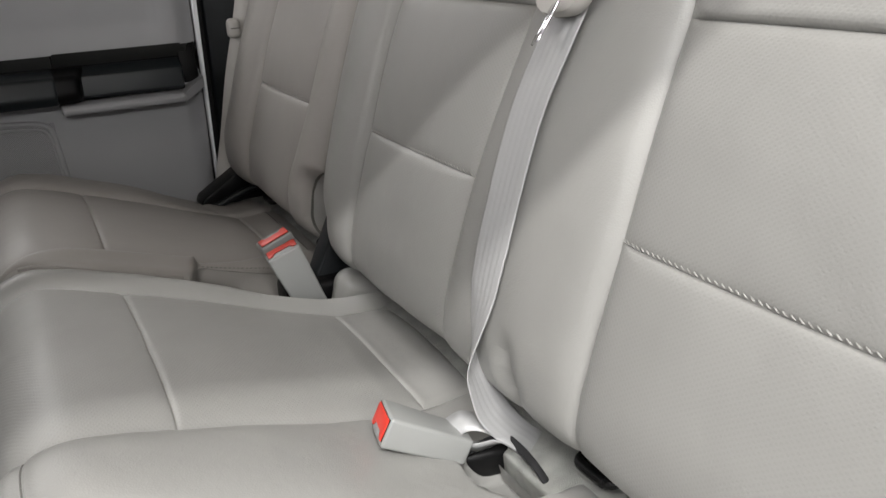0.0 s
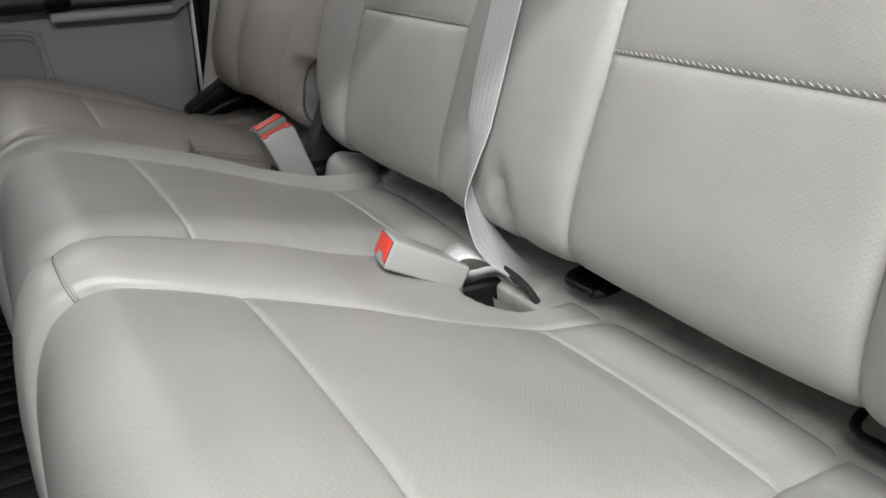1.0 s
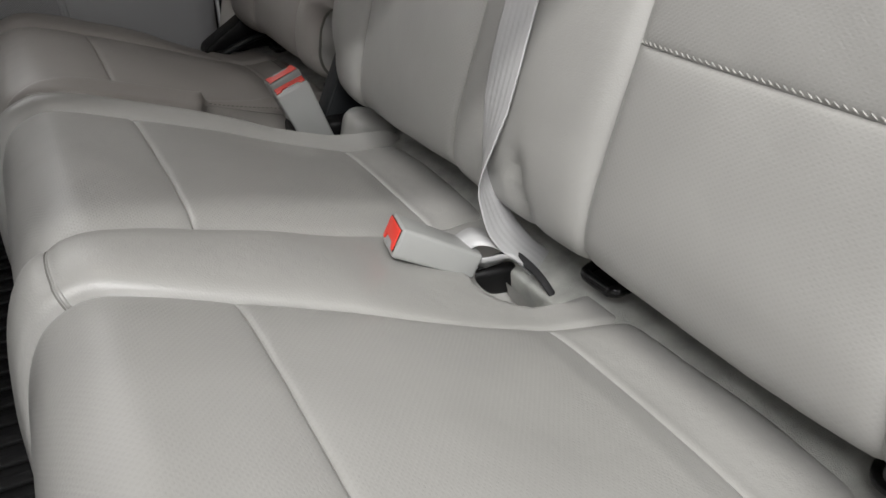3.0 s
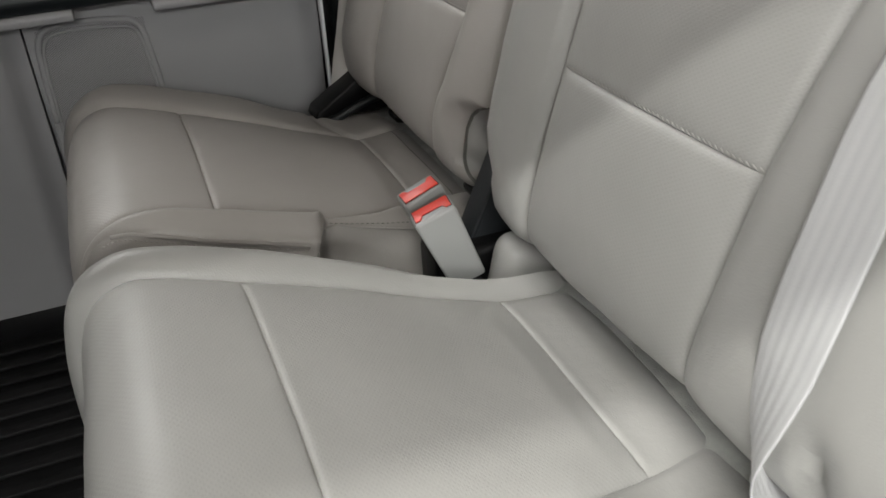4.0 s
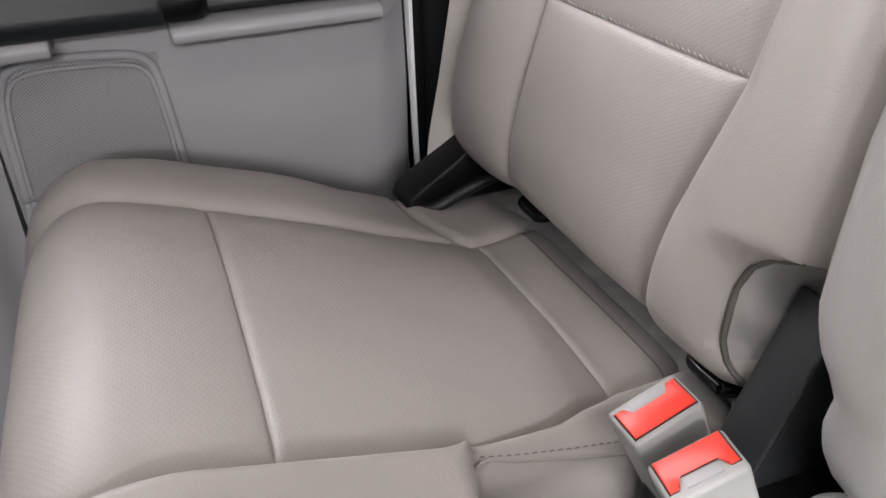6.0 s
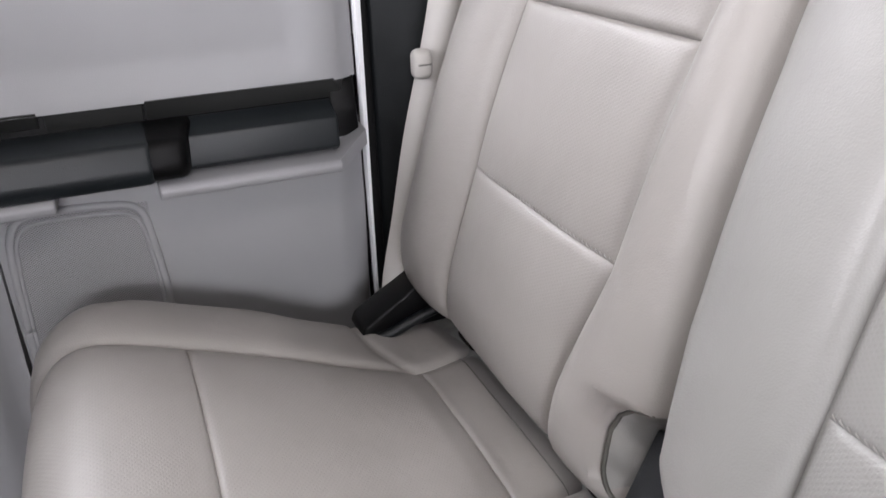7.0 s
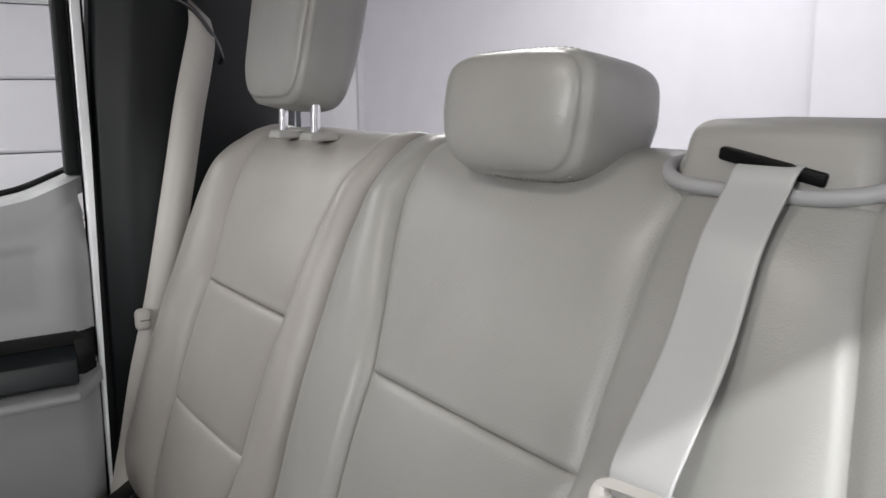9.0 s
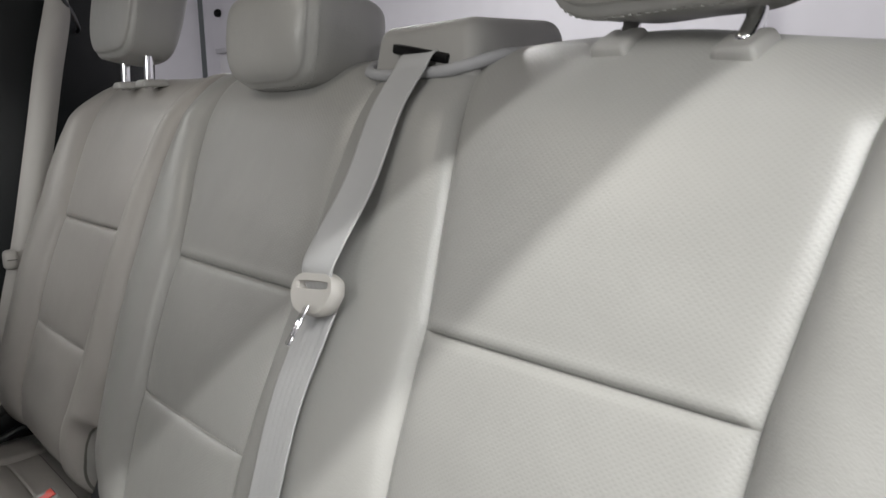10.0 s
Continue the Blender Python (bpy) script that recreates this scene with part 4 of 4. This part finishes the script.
mesh_object("guide_ring", v, f, M_STEEL, far_belt, "dark metal belt guide")
bm = bmesh.new()
wedge = [(-0.109, -0.018), (-0.104, -0.006), (-0.085, 0.006), (-0.056, 0.024), (-0.03, 0.042), (-0.004, 0.05), (0.02, 0.034), (0.02, -0.018), (-0.05, -0.018), (-0.078, -0.022), (-0.094, -0.024), (-0.104, -0.024)]
rows_ = [[bm.verts.new((x, y, z)) for x, z in wedge] for y in (1.41, 1.462)]
bm.faces.new(rows_[0])
bm.faces.new(rows_[1][::-1])
for i in range(len(wedge)):
    j = (i + 1) % len(wedge)
    bm.faces.new((rows_[0][i], rows_[1][i], rows_[1][j], rows_[0][j]))
bmesh.ops.recalc_face_normals(bm, faces=bm.faces)
bmesh.ops.bevel(bm, geom=bm.edges[:], offset=0.007, segments=3, profile=0.5, affect="EDGES", clamp_overlap=True)
cover_ = part("anchor_cover", bm, M_BLACK, far_belt, "black plastic cover of the belt's lower anchor")
v, f = tube([(-0.094, 1.414, -0.022), (-0.078, 1.406, -0.018), (-0.054, 1.404, -0.008), (-0.024, 1.404, 0.002), (0.01, 1.407, 0.007)], 0.0065, 10, 40)
mesh_object("lip", v, f, M_CHARCOAL, cover_, "rounded satin lip of the cover")

# shoulder outlet of the centre belt on top of the wide backrest
outlet = tagged(new("belt_outlet"), "moulded grey shoulder outlet for the centre belt on the backrest", "belt outlet")
part("housing", rbox((0.13, 0.152, 0.06), (0.213, 0.507, 0.564), 0.014, 4, None, taper=(0.86, 0.9)), M_TRIM, outlet)
part("slot", rbox((0.02, 0.078, 0.009), (0.158, 0.502, 0.566), 0.002, 2, pose(0, 0, 0, 10, 0, 0)), M_BLACK, outlet, "black slot for the webbing")
v, f = tube([(0.26, 0.412, 0.56), (0.18, 0.418, 0.561), (0.152, 0.438, 0.553), (0.147, 0.47, 0.549), (0.147, 0.55, 0.549), (0.152, 0.582, 0.553), (0.18, 0.602, 0.561), (0.26, 0.608, 0.56)], 0.0055, 10, 40)
mesh_object("rim", v, f, M_LEDGE, outlet, "pale moulded rim")

# hinge cover at the open side
box = tagged(new("hinge_cover"), "grained black plastic hinge cover beside the wide cushion", "hinge cover")
PROFILE = catmull([(0.004, 0.0545), (-0.026, 0.0505), (-0.066, 0.0435), (-0.094, 0.0365), (-0.108, 0.0315), (-0.117, 0.023), (-0.1205, 0.011), (-0.1212, -0.012), (-0.12, -0.06), (-0.118, -0.12), (-0.116, -0.19)], np.linspace(0, 1, 61))
ACROSS = [(0.048, 0.055), (0.0475, 0.024), (0.046, 0.0165), (0.042, 0.0135), (0.036, 0.0112), (0.02, 0.0078), (0.004, 0.0046), (-0.006, 0.0026), (-0.0125, 0.0024), (-0.0165, 0.0036), (-0.0195, 0.006), (-0.0215, 0.0095), (-0.0225, 0.0145)]
way = np.gradient(PROFILE, axis=0)
way /= np.linalg.norm(way, axis=1)[:, None]
bm = bmesh.new()
rings = []
for (x, z), (tx, tz) in zip(PROFILE, way):
    rings.append([bm.verts.new((x - tz * d, y, z + tx * d)) for y, d in ACROSS])
for lo, hi in zip(rings, rings[1:]):
    for i in range(len(ACROSS) - 1):
        bm.faces.new((lo[i], lo[i + 1], hi[i + 1], hi[i]))
side_face = [r[-1] for r in rings]
tail = [bm.verts.new((0.0, -0.0225, -0.19)), bm.verts.new((-0.004, -0.0225, -0.06))]
bm.faces.new(side_face + tail)
bmesh.ops.recalc_face_normals(bm, faces=bm.faces)
part("cover", bm, M_BOX, box).data.set_sharp_from_angle(angle=radians(50))


def cover_top(x, y, lift=0.0):
    """A place on the sloping top of the hinge cover."""
    return (x, y, along(x, (-0.108, 0.0315), (-0.094, 0.0365), (-0.066, 0.0435), (-0.026, 0.0505), (0.004, 0.0545)) - along(y, (-0.0125, 0.0024), (-0.006, 0.0026), (0.036, 0.0112)) + lift)


def on_top(outline, lift, thick):
    """A flat piece let into the sloping top, by its outline."""
    bm = bmesh.new()
    lo, hi = [[bm.verts.new(cover_top(x, y, h)) for x, y in outline] for h in (lift - thick, lift)]
    bm.faces.new(lo)
    bm.faces.new(hi[::-1])
    n = len(outline)
    for i in range(n):
        bm.faces.new((lo[i], hi[i], hi[(i + 1) % n], lo[(i + 1) % n]))
    bmesh.ops.recalc_face_normals(bm, faces=bm.faces)
    return bm


part("slot", on_top([(-0.092, -0.009), (-0.036, -0.0115), (0.0, -0.0115), (0.0, 0.017), (-0.016, 0.016), (-0.038, 0.0165), (-0.0395, 0.0105), (-0.048, 0.0105), (-0.087, 0.0075)], 0.0008, 0.003), M_GLOSS_BLACK, box, "stepped dark slot in the cover", smooth=False)
part("slot_lip", join(on_top([(-0.088, 0.0075), (-0.048, 0.0108), (-0.048, 0.0135), (-0.089, 0.0102)], 0.0022, 0.004), on_top([(-0.04, 0.0168), (-0.012, 0.0164), (-0.012, 0.0188), (-0.041, 0.0192)], 0.0022, 0.004)), M_BOX, box, smooth=False)
part("greasy_plate", on_top([(-0.046, 0.0015), (-0.02, 0.001), (-0.008, 0.004), (-0.008, 0.013), (-0.036, 0.0135), (-0.04, 0.0075)], 0.0016, 0.002), material("greasy_steel", (0.07, 0.062, 0.05), 0.5, metal=0.3, vary=0.5, vary_scale=150), box, smooth=False)
dimple = bmesh.new()
bmesh.ops.create_uvsphere(dimple, u_segments=20, v_segments=10, radius=0.011)
bmesh.ops.transform(dimple, matrix=pose(-0.079, -0.0222, -0.024) @ Matrix.Diagonal((0.9, 0.14, 1.2, 1)), verts=dimple.verts)
part("screw_hole", dimple, M_GLOSS_BLACK, box)
v, f, uv = ribbon([cover_top(-0.088, -0.0065, 0.003), cover_top(-0.066, -0.008, 0.004), cover_top(-0.05, -0.011, 0.004), (-0.042, -0.0125, 0.051), (-0.0335, -0.0125, 0.06), (-0.0325, -0.0125, 0.074), (-0.0365, -0.0125, 0.088), (-0.034, -0.0125, 0.099), (-0.04, -0.0115, 0.104)],
                  [(0.1, 1, 0), (0.1, 1, 0.1), (0.1, 1, 0.2), (0, 1, 0.1), (0.3, 1, 0), (0.3, 1, 0), (0.3, 1, 0), (0.3, 1, 0), (0.3, 1, 0)], 0.006, 0.0028, 70)
mesh_object("lever", v, f, M_BRACKET, box, "bent dark steel release lever", uv=uv)
part("latch_tooth", join(rbox((0.006, 0.003, 0.003), cover_top(-0.058, -0.003, 0.0025), 0.001, 2), rbox((0.003, 0.003, 0.003), cover_top(-0.067, 0.0, 0.0025), 0.001, 2), rbox((0.007, 0.002, 0.002), cover_top(-0.082, 0.0005, 0.0015), 0.0006, 2)), M_STEEL, box, "worn bright latch teeth")
v, f, uv = ribbon([(0.03, -0.022, 0.05), (0.028, -0.022, 0.0), (0.022, -0.022, -0.05), (0.014, -0.021, -0.1)], [(1, -0.2, 0)] * 4, 0.046, 0.0016, 40, 6)
near_belt = tagged(new("seat_belt"), "dark olive webbing strap hanging behind the hinge cover", "seat belt", "seat belts")
mesh_object("webbing", v, f, material("olive_webbing", (0.05, 0.05, 0.044), 0.6, grain=0.5, grain_scale=1100), near_belt, uv=uv)


# ---------------------------------------------------------------- far door, pillar, windows
door = tagged(new("rear_door"), "closed rear door with grey panel, black armrest and round-cornered speaker", "car door")


def door_skin(x, z):
    """How deep the lower and upper door panel lie, as a function of place."""
    y = 1.566
    y += 0.04 * float(smooth(0.36, 0.49, z))
    y += 0.009 * float(smooth(sill_z(x) - 0.046, sill_z(x) - 0.032, z))
    r = max(0.0, (x + 0.085) / 0.05)
    y += 0.03 * min(1.0, r) ** 2
    if z < 0.17:
        y += 0.035 * float(smooth(0.1, -0.2, z))
    if z > 0.25:
        fx = float(smooth(-0.1, -0.125, x)) * float(smooth(0.398, 0.374, z)) * float(smooth(0.25, 0.3, z))
        y += 0.009 * fx
    return y


def sill_z(x):
    return along(x, (-0.9, 0.438), (-0.3, 0.44), (-0.2, 0.445), (-0.12, 0.459), (-0.07, 0.478), (-0.03, 0.49))


def sheet(name, x0, x1, z0, z1, mat, parent, deep, nx=60, nz=40, label="", back=0.03):
    """A moulded panel facing into the cab, with a turned-back rim."""
    verts, faces = [], []
    for i in range(nx + 1):
        for j in range(nz + 1):
            x = x0 + (x1 - x0) * i / nx
            top = z1(x) if callable(z1) else z1
            z = z0 + (top - z0) * j / nz
            verts.append((x, deep(x, z), z))
    m = nz + 1
    for i in range(nx):
        for j in range(nz):
            faces.append((i * m + j, (i + 1) * m + j, (i + 1) * m + j + 1, i * m + j + 1))
    ring = [i * m for i in range(nx + 1)] + [nx * m + j for j in range(1, nz + 1)] + [i * m + nz for i in range(nx - 1, -1, -1)] + [j for j in range(nz - 1, 0, -1)]
    base = len(verts)
    for k in ring:
        v = verts[k]
        verts.append((v[0], v[1] + back, v[2]))
    for k in range(len(ring)):
        a, b = k, (k + 1) % len(ring)
        faces.append((ring[a], base + a, base + b, ring[b]))
    ob = mesh_object(name, verts, faces, mat, parent, label)
    ob.data.set_sharp_from_angle(angle=radians(40))
    return ob


sheet("lower_panel", -0.48, -0.045, -0.3, 0.2, M_DOORTRIM, door, door_skin, label="smooth grey lower door panel")
sheet("upper_panel", -0.9, -0.045, 0.251, sill_z, M_DOORTRIM, door, door_skin, 90, 40, label="grey upper door panel with a shallow recess")
sheet("front_panel", -0.9, -0.484, -0.3, 0.165, M_DOORTRIM, door, lambda x, z: 1.545 + 0.03 * float(smooth(-0.53, -0.49, x)), 40, 30, label="grey forward part of the door panel")

# window sill, weather strip and frame
verts, faces = [], []
xs = np.linspace(-0.9, -0.03, 60)
for x in xs:
    z = sill_z(x)
    for dy, dz in ((0, 0), (0.02, 0.006), (0.06, 0.008), (0.1, 0.004), (0.1, -0.03), (0.02, -0.03)):
        verts.append((x, door_skin(x, z) + dy, z + dz))
for i in range(len(xs) - 1):
    for j in range(6):
        faces.append((i * 6 + j, (i + 1) * 6 + j, (i + 1) * 6 + (j + 1) % 6, i * 6 + (j + 1) % 6))
mesh_object("sill", verts, faces, M_LEDGE, door, "pale sloping window sill", smooth=False)
v, f = tube([(x, door_skin(x, sill_z(x)) + 0.07, sill_z(x) + 0.012) for x in np.linspace(-0.9, -0.04, 30)], 0.005, 8, 80)
mesh_object("weatherstrip", v, f, M_RUBBER, door, "thin black window seal")
part("window_frame", rbox((0.03, 0.03, 0.62), (-0.042, 1.655, 0.8), 0.006, 3), M_CHARCOAL, door, "dark window frame post")
part("window_pane", rbox((0.9, 0.004, 0.6), (-0.5, 1.695, 0.74), 0.0), M_GLASS, door, "clear side window", smooth=False).visible_shadow = False

# armrest band
def prism(x0, x1, section, bevel=0.004, slant=(0, 0)):
    """A moulded bar along x with the given (y, z) section; slant pulls in the ends of its proud side."""
    bm = bmesh.new()
    ys = [y for y, _ in section]
    reach = max(ys) - min(ys)
    ends = []
    for x, s_ in ((x0, slant[0]), (x1, -slant[1])):
        ends.append([bm.verts.new((x + s_ * (max(ys) - y) / reach, y, z)) for y, z in section])
    n = len(section)
    bm.faces.new(ends[0])
    bm.faces.new(ends[1][::-1])
    for i in range(n):
        bm.faces.new((ends[0][i], ends[1][i], ends[1][(i + 1) % n], ends[0][(i + 1) % n]))
    bmesh.ops.recalc_face_normals(bm, faces=bm.faces)
    bmesh.ops.bevel(bm, geom=bm.edges[:], offset=bevel, segments=3, profile=0.5, affect="EDGES", clamp_overlap=True)
    return bm


band = part("armrest_band", rbox((0.86, 0.03, 0.088), (-0.478, 1.593, 0.209), 0.004, 3), M_BLACK, door, "black recessed armrest band")
part("pull_grip", prism(-0.254, -0.08, [(1.59, 0.228), (1.576, 0.227), (1.536, 0.2145), (1.531, 0.18), (1.54, 0.174), (1.59, 0.174)], 0.0025, (-0.01, 0.004)), M_GRIP, band, "slate grey pull grip")
part("armrest_pad", prism(-0.9, -0.291, [(1.585, 0.228), (1.556, 0.2275), (1.511, 0.22), (1.501, 0.189), (1.511, 0.172), (1.585, 0.172)], 0.006, (0, 0.01)), M_GRIP, band, "slate grey armrest")
part("armrest_end", prism(-0.31, -0.243, [(1.587, 0.2285), (1.556, 0.228), (1.513, 0.2195), (1.504, 0.189), (1.513, 0.1735), (1.587, 0.1735)], 0.012, (0, 0.022)), M_BLACK, band, "black rounded end of the armrest")
part("band_lip", prism(-0.296, -0.052, [(1.585, 0.2535), (1.564, 0.2535), (1.5775, 0.2285), (1.585, 0.2285)], 0.0015, (0, 0.028)), M_RECESS, band, "dark olive lip over the grip")
part("band_lip", prism(-0.402, -0.299, [(1.585, 0.2535), (1.569, 0.2535), (1.5775, 0.2285), (1.585, 0.2285)], 0.0015), M_RECESS, band, "dark olive lip over the armrest")
part("band_lip", prism(-0.88, -0.408, [(1.585, 0.2545), (1.564, 0.2545), (1.5765, 0.235), (1.585, 0.235)], 0.0015), M_RECESS, band)
part("ledge", prism(-0.298, -0.088, [(1.58, 0.173), (1.512, 0.169), (1.506, 0.163), (1.509, 0.154), (1.58, 0.151)], 0.003), M_LEDGE, door, "pale grey ledge under the grip")
part("ledge", prism(-0.9, -0.405, [(1.58, 0.174), (1.512, 0.172), (1.506, 0.166), (1.509, 0.156), (1.58, 0.153)], 0.003), M_LEDGE, door, "pale grey ledge under the armrest")
part("band_end", prism(-0.082, -0.05, [(1.59, 0.25), (1.577, 0.249), (1.567, 0.214), (1.565, 0.18), (1.59, 0.178)], 0.003), M_BLACK, band, "black end of the armrest band")
bm = bmesh.new()
sec = [[(-0.09, 1.58, 0.171), (-0.09, 1.511, 0.169), (-0.09, 1.509, 0.154), (-0.09, 1.58, 0.151)], [(-0.046, 1.59, 0.193), (-0.046, 1.55, 0.19), (-0.046, 1.548, 0.172), (-0.046, 1.59, 0.166)]]
ra, rb = [[bm.verts.new(p) for p in q] for q in sec]
bm.faces.new(ra)
bm.faces.new(rb[::-1])
for i in range(4):
    bm.faces.new((ra[i], rb[i], rb[(i + 1) % 4], ra[(i + 1) % 4]))
part("ledge_end", bm, M_LEDGE, door, "rising end of the ledge", smooth=False)

# speaker
spk = tagged(new("speaker"), "grey perforated door speaker with a raised frame", "speaker")
pts = [(-0.47, 0.0), (-0.466, 0.11), (-0.455, 0.134), (-0.43, 0.142), (-0.345, 0.138), (-0.325, 0.13), (-0.317, 0.11), (-0.308, 0.0), (-0.312, -0.12), (-0.35, -0.14), (-0.43, -0.14), (-0.468, -0.12)]
v, f = tube([(x, 1.565, z) for x, z in pts], 0.005, 10, 120, True)
mesh_object("frame", v, f, M_DOORTRIM, spk)
inner = [(x * 0.93 - 0.0273, z * 0.93) for x, z in pts]
v, f = tube([(x, 1.564, z) for x, z in inner], 0.0025, 8, 120, True)
mesh_object("inner_frame", v, f, M_DOORTRIM, spk)
verts, uv, faces = [], [], []
for i in range(25):
    for j in range(41):
        x, z = -0.465 + 0.152 * i / 24, -0.135 + 0.272 * j / 40
        verts.append((x, 1.5655 - 0.004 * math.sin(math.pi * i / 24) * math.sin(math.pi * j / 40), z))
        uv.append((x, z))
for i in range(24):
    for j in range(40):
        faces.append((i * 41 + j, (i + 1) * 41 + j, (i + 1) * 41 + j + 1, i * 41 + j + 1))
mesh_object("grille", verts, faces, M_GRILLE, spk, "finely perforated grey grille", uv=uv)

# pillar, white shut line
slab("body_side", (-1.35, 1.64, FLOOR_Z - 0.06), (-0.03, 1.72, 0.4), M_BODY, "white outer skin of the truck's far side")
bm = bmesh.new()
rows_ = []
for z, w in ((-0.12, 0.003), (0.05, 0.0045), (0.3, 0.008), (0.55, 0.013), (1.0, 0.013)):
    rows_.append([bm.verts.new(p) for p in ((-0.043, 1.6, z), (-0.043, 1.575, z), (-0.043 + w * 0.3, 1.572, z), (-0.043 + w, 1.572, z), (-0.043 + w, 1.6, z))])
for lo, hi in zip(rows_, rows_[1:]):
    for i in range(4):
        bm.faces.new((lo[i], lo[i + 1], hi[i + 1], hi[i]))
tagged(part("shut_line", bm, M_BODY), "bright white shut line of the door opening", kind="structure")
slab("door_seal", (-0.043, 1.58, -0.12), (-0.024, 1.606, 1.0), M_RUBBER, "black rubber seal of the door opening", 0.003)
verts, faces = [], []
zs = np.linspace(-0.2, 1.02, 30)
prof = [(-0.026, 1.64), (-0.026, 1.585), (-0.018, 1.575), (0.0, 1.57), (0.01, 1.555), (0.04, 1.545), (0.1, 1.54), (0.18, 1.55), (0.25, 1.575), (0.3, 1.6), (0.34, 1.64)]
for z in zs:
    for x, y in prof:
        verts.append((x + 0.02 * float(smooth(0.4, 1.0, z)), y - 0.03 * float(smooth(0.5, 1.0, z)), z))
m = len(prof)
for i in range(len(zs) - 1):
    for j in range(m - 1):
        faces.append((i * m + j, i * m + j + 1, (i + 1) * m + j + 1, (i + 1) * m + j))
pillar = tagged(mesh_object("pillar", verts, faces, M_CHARCOAL), "charcoal moulded rear pillar trim", kind="structure")
# ---------------------------------------------------------------- floor mat, far surroundings
mat_ = tagged(new("floor_mat"), "ribbed black rubber floor mat in front of the bench", "floor mat")
part("sheet", rbox((0.9, 1.66, 0.008), (-0.72, 0.72, FLOOR_Z - 0.006), 0.003, 2), M_RUBBER, mat_)
for k in range(38):
    y = -0.08 + k * 0.043
    bm = rbox((0.84, 0.02, 0.008), (-0.72, y, FLOOR_Z + 0.001), 0.003, 2)
    part("rib", bm, M_RUBBER, mat_)

gdoor = tagged(new("garage_door"), "white sectional garage door beyond the side window", "garage door")
for k in range(5):
    z = GROUND_Z - 0.09 + k * 0.62
    part("section", rbox((5.5, 0.05, 0.61), (-0.8, GY1, z + 0.305), 0.006, 2), M_DOORWHITE, gdoor)
    part("rail", rbox((5.5, 0.03, 0.03), (-0.8, GY1 - 0.04, z + 0.03), 0.004, 2), M_DOORWHITE, gdoor)
    for j in range(6):
        bm = bmesh.new()
        bmesh.ops.create_cone(bm, cap_ends=True, segments=5, radius1=0.05, radius2=0.008, depth=0.13)
        bmesh.ops.translate(bm, vec=Vector((-2.46 + j * 0.73, GY1 - 0.03, z + 0.11)), verts=bm.verts)
        part("hinge", bm, M_GREYMETAL, gdoor, smooth=False)

M_JAMB = material("pale_grey_enamel", (0.55, 0.54, 0.57), 0.4, vary=0.04)
sdoor = tagged(new("service_door"), "white service door with a closer in the garage wall", "door")
part("leaf", rbox((0.045, 0.9, 2.03), (GX1 - 0.02, 7.35, GROUND_Z + 1.015), 0.003, 2), M_DOORWHITE, sdoor)
part("jamb", join(rbox((0.08, 0.045, 2.1), (GX1 - 0.02, 6.87, GROUND_Z + 1.05), 0.004, 2), rbox((0.08, 1.0, 0.045), (GX1 - 0.02, 7.35, GROUND_Z + 2.065), 0.004, 2)), M_JAMB, sdoor)
part("closer", rbox((0.07, 0.26, 0.06), (GX1 - 0.08, 7.2, GROUND_Z + 1.96), 0.006, 2), M_GREYMETAL, sdoor)
notice = tagged(new("wall_notice"), "dark-framed notice on the white garage wall", "framed notice")
part("frame", join(rbox((0.03, 0.56, 0.02), (GX1 - 0.015, 5.03, 0.585), 0.003, 2), rbox((0.03, 0.56, 0.02), (GX1 - 0.015, 5.03, 0.235), 0.003, 2), rbox((0.03, 0.02, 0.36), (GX1 - 0.015, 4.76, 0.41), 0.003, 2),
                   rbox((0.03, 0.02, 0.36), (GX1 - 0.015, 5.3, 0.41), 0.003, 2)), M_WOOD, notice)
part("sheet", rbox((0.006, 0.54, 0.34), (GX1 - 0.006, 5.03, 0.41), 0.0), M_LEDGE, notice, smooth=False)
for k, (w, z) in enumerate(((0.1, 0.53), (0.24, 0.48), (0.24, 0.45))):
    part("text_bar", rbox((0.004, w, 0.014), (GX1 - 0.011, 5.03, z), 0.0), M_GREYMETAL, notice, smooth=False)
knob = bmesh.new()
bmesh.ops.create_uvsphere(knob, u_segments=16, v_segments=10, radius=0.04)
bmesh.ops.translate(knob, vec=Vector((GX1 - 0.02, 7.82, 1.45)), verts=knob.verts)
tagged(part("coat_hook", knob, M_BLACK), "small black coat hook on the white garage wall", "coat hook")
